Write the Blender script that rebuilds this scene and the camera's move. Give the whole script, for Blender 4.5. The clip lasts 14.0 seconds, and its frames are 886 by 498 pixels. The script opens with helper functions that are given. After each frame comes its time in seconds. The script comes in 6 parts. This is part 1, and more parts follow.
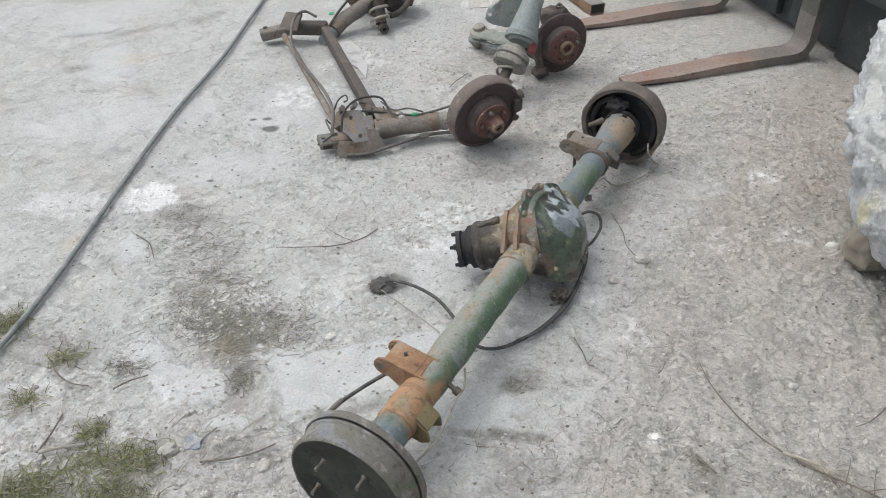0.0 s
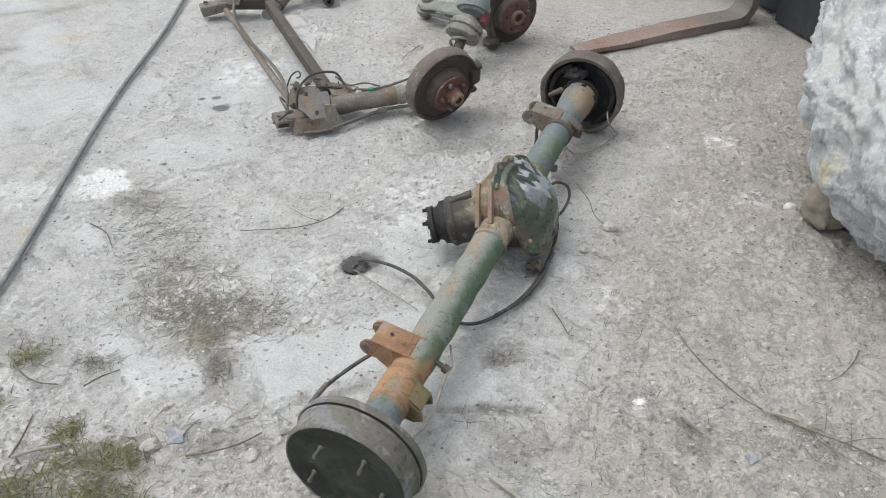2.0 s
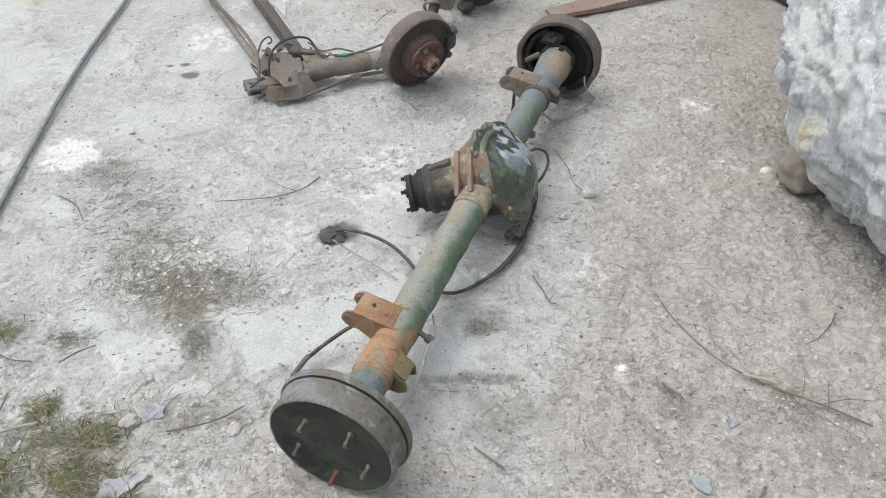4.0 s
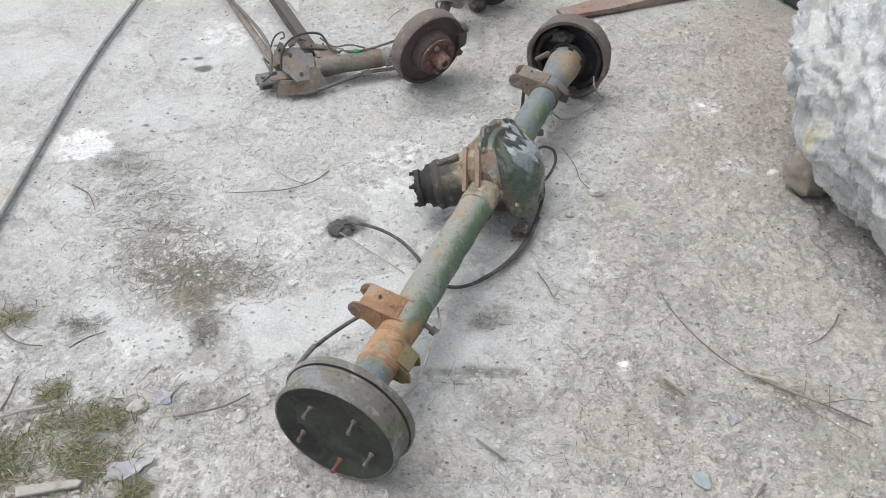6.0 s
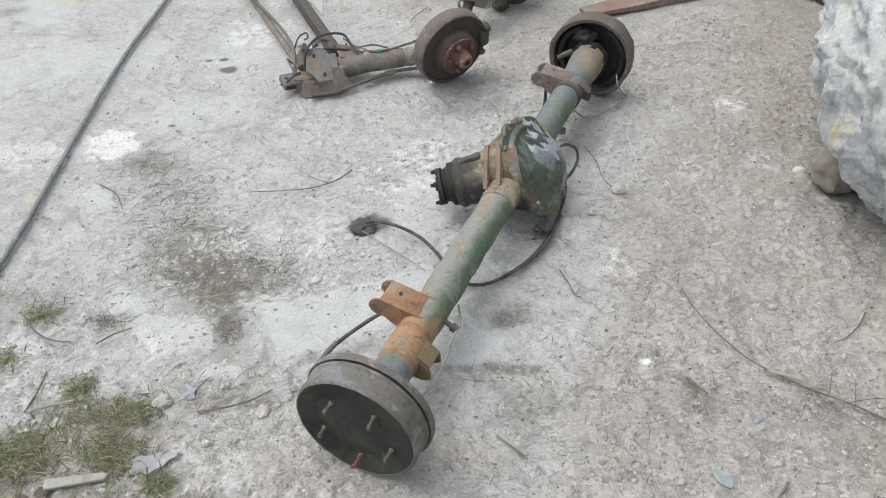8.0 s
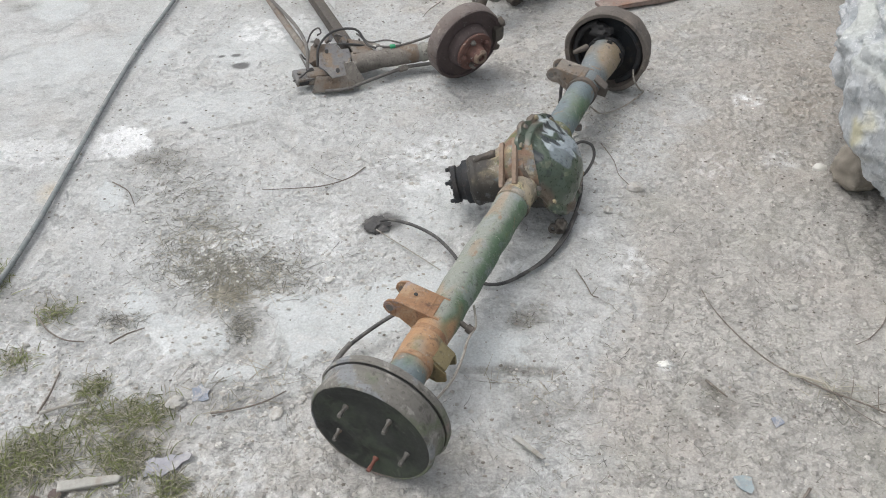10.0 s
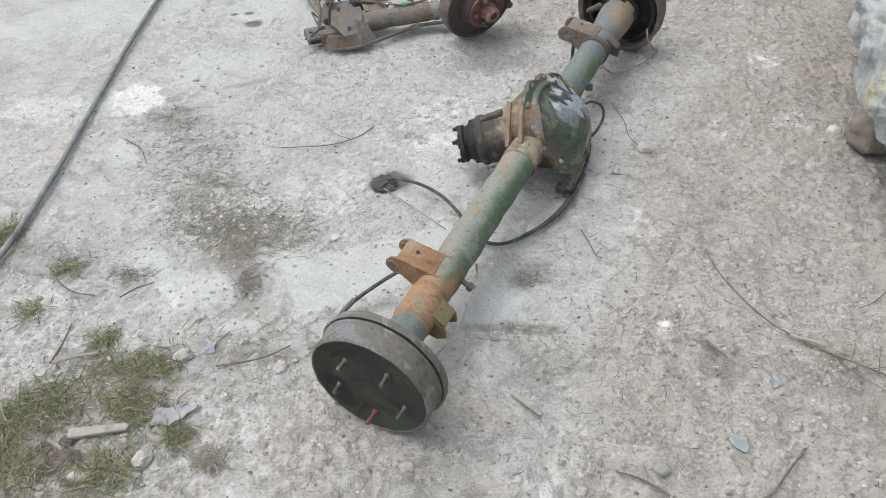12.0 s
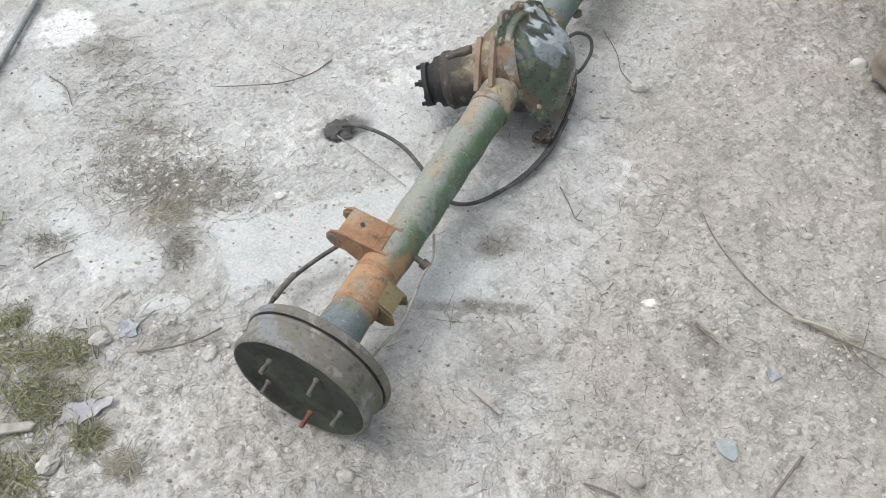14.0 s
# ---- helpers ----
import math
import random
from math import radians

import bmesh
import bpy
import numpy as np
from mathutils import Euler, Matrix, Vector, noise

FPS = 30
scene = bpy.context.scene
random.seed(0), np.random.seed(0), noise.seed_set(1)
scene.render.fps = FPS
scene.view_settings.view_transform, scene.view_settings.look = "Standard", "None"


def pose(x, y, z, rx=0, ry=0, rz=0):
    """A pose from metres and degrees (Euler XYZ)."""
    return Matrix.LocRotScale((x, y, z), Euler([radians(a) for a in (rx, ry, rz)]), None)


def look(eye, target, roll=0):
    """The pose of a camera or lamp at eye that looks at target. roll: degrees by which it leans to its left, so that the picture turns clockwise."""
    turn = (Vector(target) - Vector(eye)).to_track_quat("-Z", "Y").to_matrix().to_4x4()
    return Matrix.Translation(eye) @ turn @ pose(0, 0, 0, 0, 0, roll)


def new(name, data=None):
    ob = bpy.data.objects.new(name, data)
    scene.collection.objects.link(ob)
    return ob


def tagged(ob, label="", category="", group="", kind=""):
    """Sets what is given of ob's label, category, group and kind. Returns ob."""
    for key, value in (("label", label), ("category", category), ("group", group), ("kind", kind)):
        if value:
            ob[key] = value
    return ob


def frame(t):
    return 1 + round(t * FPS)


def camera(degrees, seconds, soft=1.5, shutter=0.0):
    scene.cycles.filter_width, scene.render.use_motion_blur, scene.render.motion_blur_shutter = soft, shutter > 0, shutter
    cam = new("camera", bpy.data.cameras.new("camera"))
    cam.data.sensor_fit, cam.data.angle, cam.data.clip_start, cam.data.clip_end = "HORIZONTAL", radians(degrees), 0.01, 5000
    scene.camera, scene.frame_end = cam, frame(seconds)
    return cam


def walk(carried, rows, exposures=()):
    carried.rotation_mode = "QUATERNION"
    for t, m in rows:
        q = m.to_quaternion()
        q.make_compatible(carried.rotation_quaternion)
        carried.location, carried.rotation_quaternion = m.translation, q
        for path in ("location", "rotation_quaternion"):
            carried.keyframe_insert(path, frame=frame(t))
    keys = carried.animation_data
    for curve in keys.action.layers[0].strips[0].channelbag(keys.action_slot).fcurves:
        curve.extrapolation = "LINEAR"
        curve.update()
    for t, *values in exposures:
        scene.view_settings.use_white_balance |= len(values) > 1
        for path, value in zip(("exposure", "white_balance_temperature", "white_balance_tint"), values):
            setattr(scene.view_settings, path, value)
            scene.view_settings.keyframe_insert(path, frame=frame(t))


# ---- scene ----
cam = camera(56.9, 14.0, soft=1.0)
PATH = [
    (0, (0.234, -0.138, 1.459), (0.009, 1.443, 0.255), -0.3),
    (0.5, (0.203, -0.138, 1.481), (0.108, 1.475, 0.303), -0.7),
    (1, (0.149, -0.157, 1.461), (0.061, 1.462, 0.29), -1.1),
    (1.5, (0.122, -0.131, 1.464), (0.019, 1.484, 0.289), -0.1),
    (2, (0.12, -0.124, 1.453), (0.065, 1.431, 0.196), 1.0),
    (2.5, (0.113, -0.097, 1.452), (0.1, 1.434, 0.165), 1.3),
    (3, (0.089, -0.09, 1.443), (0.111, 1.419, 0.13), 1.5),
    (5.5, (0.104, -0.134, 1.449), (0.11, 1.368, 0.129), 2.8),
    (6, (0.101, -0.132, 1.447), (0.1, 1.372, 0.13), 2.6),
    (6.5, (0.094, -0.132, 1.446), (0.056, 1.374, 0.13), 1.7),
    (7, (0.099, -0.096, 1.456), (0.044, 1.411, 0.143), 1.2),
    (7.5, (0.1, -0.132, 1.447), (0.044, 1.375, 0.134), 1.1),
    (8, (0.115, -0.142, 1.444), (0.049, 1.362, 0.128), 0.9),
    (10.5, (0.101, -0.11, 1.439), (-0.008, 1.368, 0.096), -0.1),
    (11, (0.107, -0.125, 1.432), (-0.033, 1.299, 0.035), -0.4),
    (11.5, (0.133, -0.122, 1.448), (-0.013, 1.3, 0.049), -0.6),
    (12, (0.153, -0.126, 1.443), (0.007, 1.298, 0.046), -0.7),
    (12.5, (0.207, -0.094, 1.433), (0.059, 1.331, 0.038), -1.2),
    (13, (0.26, -0.058, 1.415), (0.106, 1.408, 0.064), -3.8),
    (13.5, (0.268, 0.006, 1.383), (0.023, 1.368, -0.06), -4.3),
    (14, (0.245, 0.16, 1.359), (0.085, 1.402, -0.2), -1.8),
]
walk(cam, [(t, look(e, g, r)) for t, e, g, r in PATH],
     [(0.0, 0.10), (1.5, 0.09), (3.0, 0.21), (5.5, 0.27), (6.5, 0.24), (7.5, 0.18), (10.5, 0.18), (11.5, 0.21), (12.0, 0.17), (13.0, 0.23), (14.0, 0.31)])

# ---- light ----
world = bpy.data.worlds.new("overcast_sky")
scene.world = world
world.use_nodes = True
wn, wl = world.node_tree.nodes, world.node_tree.links
sky = wn.new("ShaderNodeTexSky")
sky.sky_type = 'NISHITA'
sky.sun_disc = False
sky.sun_elevation, sky.sun_rotation = radians(66), radians(-80)
sky.air_density, sky.dust_density, sky.ozone_density = 1.0, 6.0, 1.0
wash = wn.new("ShaderNodeHueSaturation")
wash.inputs["Saturation"].default_value = 0.35
wl.new(sky.outputs[0], wash.inputs["Color"])
wl.new(wash.outputs[0], wn["Background"].inputs[0])
wn["Background"].inputs[1].default_value = 0.15

sun = new("sun", bpy.data.lights.new("sun", 'SUN'))
sun.data.energy, sun.data.angle, sun.data.color = 0.7, radians(110), (1.0, 0.985, 0.96)
sun.matrix_world = look((-2.4, 0.4, 5.4), (0, 0, 0))


# ---- materials ----
def material(name, base, layers=(), rough=0.8, metal=0.0, bump=0.4, bump_scale=90.0, vary=0.0, rough_vary=0.15, coat=0.0, relief=0.004, grime=0.0, lean=None):
    """Layers: (colour, noise scale, low, high, strength) or (colour, attribute name)."""
    if grime:
        layers = list(layers) + [((0.055, 0.047, 0.040), 42, 0.57, 0.68, 0.65 * grime), ((0.36, 0.35, 0.32), 85, 0.60, 0.68, 0.38 * grime), ((0.05, 0.043, 0.037), 170, 0.58, 0.66, 0.6 * grime)]
    m = bpy.data.materials.new(name)
    m.use_nodes = True
    n, l = m.node_tree.nodes, m.node_tree.links
    bsdf = n["Principled BSDF"]
    tc = n.new("ShaderNodeTexCoord")
    col = n.new("ShaderNodeRGB")
    col.outputs[0].default_value = (*base, 1)
    out = col.outputs[0]
    for i, lay in enumerate(layers):
        mix = n.new("ShaderNodeMix")
        mix.data_type = 'RGBA'
        if isinstance(lay[1], str):
            at = n.new("ShaderNodeAttribute")
            at.attribute_name = lay[1]
            fac = at.outputs["Fac"]
        else:
            mp = n.new("ShaderNodeMapping")
            mp.inputs["Location"].default_value = (i * 3.7 + 1.3, i * 1.9, i * 5.1)
            if lean:
                mp.inputs["Rotation"].default_value, mp.inputs["Scale"].default_value = lean
            l.new(tc.outputs["Object"], mp.inputs["Vector"])
            no = n.new("ShaderNodeTexNoise")
            no.inputs["Scale"].default_value = lay[1]
            no.inputs["Detail"].default_value = 6
            no.inputs["Roughness"].default_value = 0.65
            no.inputs["Distortion"].default_value = 0.4
            l.new(mp.outputs[0], no.inputs["Vector"])
            mr = n.new("ShaderNodeMapRange")
            mr.interpolation_type = 'SMOOTHSTEP'
            mr.inputs["From Min"].default_value, mr.inputs["From Max"].default_value = lay[2], lay[3]
            mr.inputs["To Max"].default_value = lay[4] if len(lay) > 4 else 1.0
            l.new(no.outputs["Fac"], mr.inputs["Value"])
            fac = mr.outputs[0]
        l.new(fac, mix.inputs["Factor"])
        l.new(out, mix.inputs[6])
        mix.inputs[7].default_value = (*lay[0], 1)
        out = mix.outputs[2]
    fine = n.new("ShaderNodeTexNoise")
    fine.inputs["Scale"].default_value = bump_scale
    fine.inputs["Detail"].default_value = 8
    fine.inputs["Roughness"].default_value = 0.7
    l.new(tc.outputs["Object"], fine.inputs["Vector"])
    hsv = n.new("ShaderNodeHueSaturation")
    l.new(out, hsv.inputs["Color"])
    if vary:
        geo = n.new("ShaderNodeNewGeometry")
        mr = n.new("ShaderNodeMapRange")
        mr.inputs["To Min"].default_value, mr.inputs["To Max"].default_value = 1 - vary, 1 + vary
        l.new(geo.outputs["Random Per Island"], mr.inputs["Value"])
        l.new(mr.outputs[0], hsv.inputs["Value"])
    else:
        mr = n.new("ShaderNodeMapRange")
        mr.inputs["From Min"].default_value, mr.inputs["From Max"].default_value = 0.3, 0.7
        mr.inputs["To Min"].default_value, mr.inputs["To Max"].default_value = 0.82, 1.18
        l.new(fine.outputs["Fac"], mr.inputs["Value"])
        l.new(mr.outputs[0], hsv.inputs["Value"])
    l.new(hsv.outputs[0], bsdf.inputs["Base Color"])
    rr = n.new("ShaderNodeMapRange")
    rr.inputs["From Min"].default_value, rr.inputs["From Max"].default_value = 0.3, 0.7
    rr.inputs["To Min"].default_value = max(0.05, rough - rough_vary)
    rr.inputs["To Max"].default_value = min(1.0, rough + rough_vary)
    l.new(fine.outputs["Fac"], rr.inputs["Value"])
    l.new(rr.outputs[0], bsdf.inputs["Roughness"])
    bsdf.inputs["Metallic"].default_value = metal
    bsdf.inputs["Coat Weight"].default_value = coat
    if bump:
        b = n.new("ShaderNodeBump")
        b.inputs["Strength"].default_value = bump
        b.inputs["Distance"].default_value = relief
        l.new(fine.outputs["Fac"], b.inputs["Height"])
        l.new(b.outputs[0], bsdf.inputs["Normal"])
    return m


def ground_material():
    """Dusty concrete under crumbly dirt; the sheet's attributes say where each lies."""
    m = bpy.data.materials.new("dusty_concrete_and_dirt")
    m.use_nodes = True
    n, l = m.node_tree.nodes, m.node_tree.links
    bsdf = n["Principled BSDF"]
    tc = n.new("ShaderNodeTexCoord")

    def grain(scale, detail=6, rough=0.6, warp=0.0, shift=0.0, kind='FBM', stretch=(1, 1, 1), turn=0):
        mp = n.new("ShaderNodeMapping")
        mp.inputs["Location"].default_value = (shift, shift * 1.7, shift * 0.6)
        mp.inputs["Rotation"].default_value = (0, 0, radians(turn))
        mp.inputs["Scale"].default_value = stretch
        l.new(tc.outputs["Object"], mp.inputs["Vector"])
        no = n.new("ShaderNodeTexNoise")
        no.noise_type = kind
        no.inputs["Scale"].default_value, no.inputs["Detail"].default_value = scale, detail
        no.inputs["Roughness"].default_value, no.inputs["Distortion"].default_value = rough, warp
        l.new(mp.outputs[0], no.inputs["Vector"])
        return no.outputs["Fac"]

    def ease(v, lo, hi, top=1.0, low=0.0):
        mr = n.new("ShaderNodeMapRange")
        mr.interpolation_type = 'SMOOTHSTEP'
        mr.inputs["From Min"].default_value, mr.inputs["From Max"].default_value = lo, hi
        mr.inputs["To Min"].default_value, mr.inputs["To Max"].default_value = low, top
        l.new(v, mr.inputs["Value"])
        return mr.outputs[0]

    def calc(op, u, v):
        ma = n.new("ShaderNodeMath")
        ma.operation = op
        for sock, val in zip(ma.inputs, (u, v)):
            if isinstance(val, (int, float)):
                sock.default_value = val
            else:
                l.new(val, sock)
        return ma.outputs[0]

    def blend(fac, u, v):
        mix = n.new("ShaderNodeMix")
        mix.data_type = 'RGBA'
        l.new(fac, mix.inputs["Factor"])
        for sock, val in ((mix.inputs[6], u), (mix.inputs[7], v)):
            if isinstance(val, tuple):
                sock.default_value = (*val, 1)
            else:
                l.new(val, sock)
        return mix.outputs[2]

    def mask(name):
        at = n.new("ShaderNodeAttribute")
        at.attribute_name = name
        return at.outputs["Fac"]

    broad, mid_n = grain(3.2, 5, 0.6, 0.6), grain(13, 6, 0.62, 0.5, 4.1)
    crumb, fine = grain(48, 7, 0.72, 0.8, 8.3), grain(170, 4, 0.7, 0.3, 2.2)
    streak = grain(30, 6, 0.7, 1.2, 6.0, 'FBM', (1.0, 2.6, 1.0), -25)
    tone = calc('ADD', calc('MULTIPLY', mid_n, 0.22), calc('ADD', calc('MULTIPLY', crumb, 0.44), calc('MULTIPLY', streak, 0.34)))
    dirt = blend(ease(tone, 0.41, 0.59), (0.352, 0.344, 0.322), (0.498, 0.488, 0.460))
    dirt = blend(ease(broad, 0.50, 0.66, 0.5), dirt, (0.462, 0.432, 0.396))
    dirt = blend(ease(grain(4.1, 5, 0.6, 0.5, 11.0), 0.52, 0.66, 0.35), dirt, (0.372, 0.370, 0.322))
    pale = blend(ease(tone, 0.39, 0.58), (0.430, 0.437, 0.429), (0.528, 0.542, 0.536))
    pale = blend(ease(broad, 0.52, 0.66, 0.45), pale, (0.448, 0.434, 0.408))
    pale = blend(ease(grain(7, 6, 0.65, 0.9, 15.0), 0.55, 0.64, 0.45), pale, (0.570, 0.583, 0.580))
    # thin wandering cracks and crumb edges in the dry crust, their small shadows painted dark
    crust = None
    for scale, shift in ((15, 51.0), (34, 57.0)):
        edge = calc('ABSOLUTE', calc('SUBTRACT', grain(scale, 4, 0.55, 1.4, shift), 0.5), 0)
        edge = calc('MULTIPLY', ease(edge, 0.030, 0.004), ease(grain(scale * 0.6, 3, 0.6, 0.4, shift + 3), 0.46, 0.58))
        crust = edge if crust is None else calc('MAXIMUM', crust, edge)
    soil = calc('ADD', mask("tan"), calc('MULTIPLY', calc('SUBTRACT', mid_n, 0.5), 0.9))
    col = blend(ease(soil, 0.18, 0.62), pale, dirt)
    col = blend(calc('MULTIPLY', mask("brown"), ease(mid_n, 0.30, 0.60)), col, (0.345, 0.310, 0.270))
    col = blend(calc('MULTIPLY', crust, ease(soil, 0.0, 0.5, 0.27, 0.08)), col, (0.230, 0.220, 0.200))
    col = blend(ease(grain(50, 5, 0.72, 1.0, 21.0), 0.61, 0.68, 0.48), col, (0.165, 0.138, 0.120))
    col = blend(ease(grain(105, 4, 0.7, 0.6, 27.0), 0.63, 0.69, 0.6), col, (0.620, 0.622, 0.605))
    face = blend(ease(grain(9, 7, 0.66, 0.7, 31.0), 0.36, 0.64), (0.430, 0.455, 0.456), (0.492, 0.521, 0.525))
    face = blend(ease(grain(70, 4, 0.7, 0.4, 33.0), 0.60, 0.70, 0.45), face, (0.385, 0.385, 0.370))
    col = blend(calc('MULTIPLY', mask("slab"), ease(grain(34, 6, 0.7, 0.5, 35.0), 0.66, 0.50)), col, face)
    col = blend(calc('MULTIPLY', mask("dark"), ease(crumb, 0.34, 0.60, 1.0, 0.35)), col, (0.150, 0.141, 0.122))
    col = blend(calc('MULTIPLY', mask("ochre"), ease(mid_n, 0.35, 0.6)), col, (0.520, 0.440, 0.310))
    col = blend(calc('MULTIPLY', mask("white"), ease(crumb, 0.30, 0.48)), col, (0.740, 0.755, 0.757))
    col = blend(mask("oil"), col, (0.055, 0.053, 0.052))
    val = n.new("ShaderNodeHueSaturation")
    l.new(col, val.inputs["Color"])
    l.new(ease(fine, 0.28, 0.72, 1.16, 0.84), val.inputs["Value"])
    l.new(val.outputs[0], bsdf.inputs["Base Color"])
    l.new(ease(fine, 0.3, 0.7, 0.98, 0.86), bsdf.inputs["Roughness"])
    high = calc('ADD', calc('MULTIPLY', grain(36, 8, 0.74, 0.7, 41.0), 1.0), calc('MULTIPLY', grain(120, 5, 0.7, 0.3, 43.0), 0.35))
    keep = ease(mask("slab"), 0.1, 0.9, 0.25, 1.0)
    b = n.new("ShaderNodeBump")
    b.inputs["Strength"].default_value, b.inputs["Distance"].default_value = 1.0, 0.007
    l.new(calc('MULTIPLY', calc('SUBTRACT', high, calc('MULTIPLY', crust, 0.35)), keep), b.inputs["Height"])
    l.new(b.outputs[0], bsdf.inputs["Normal"])
    return m


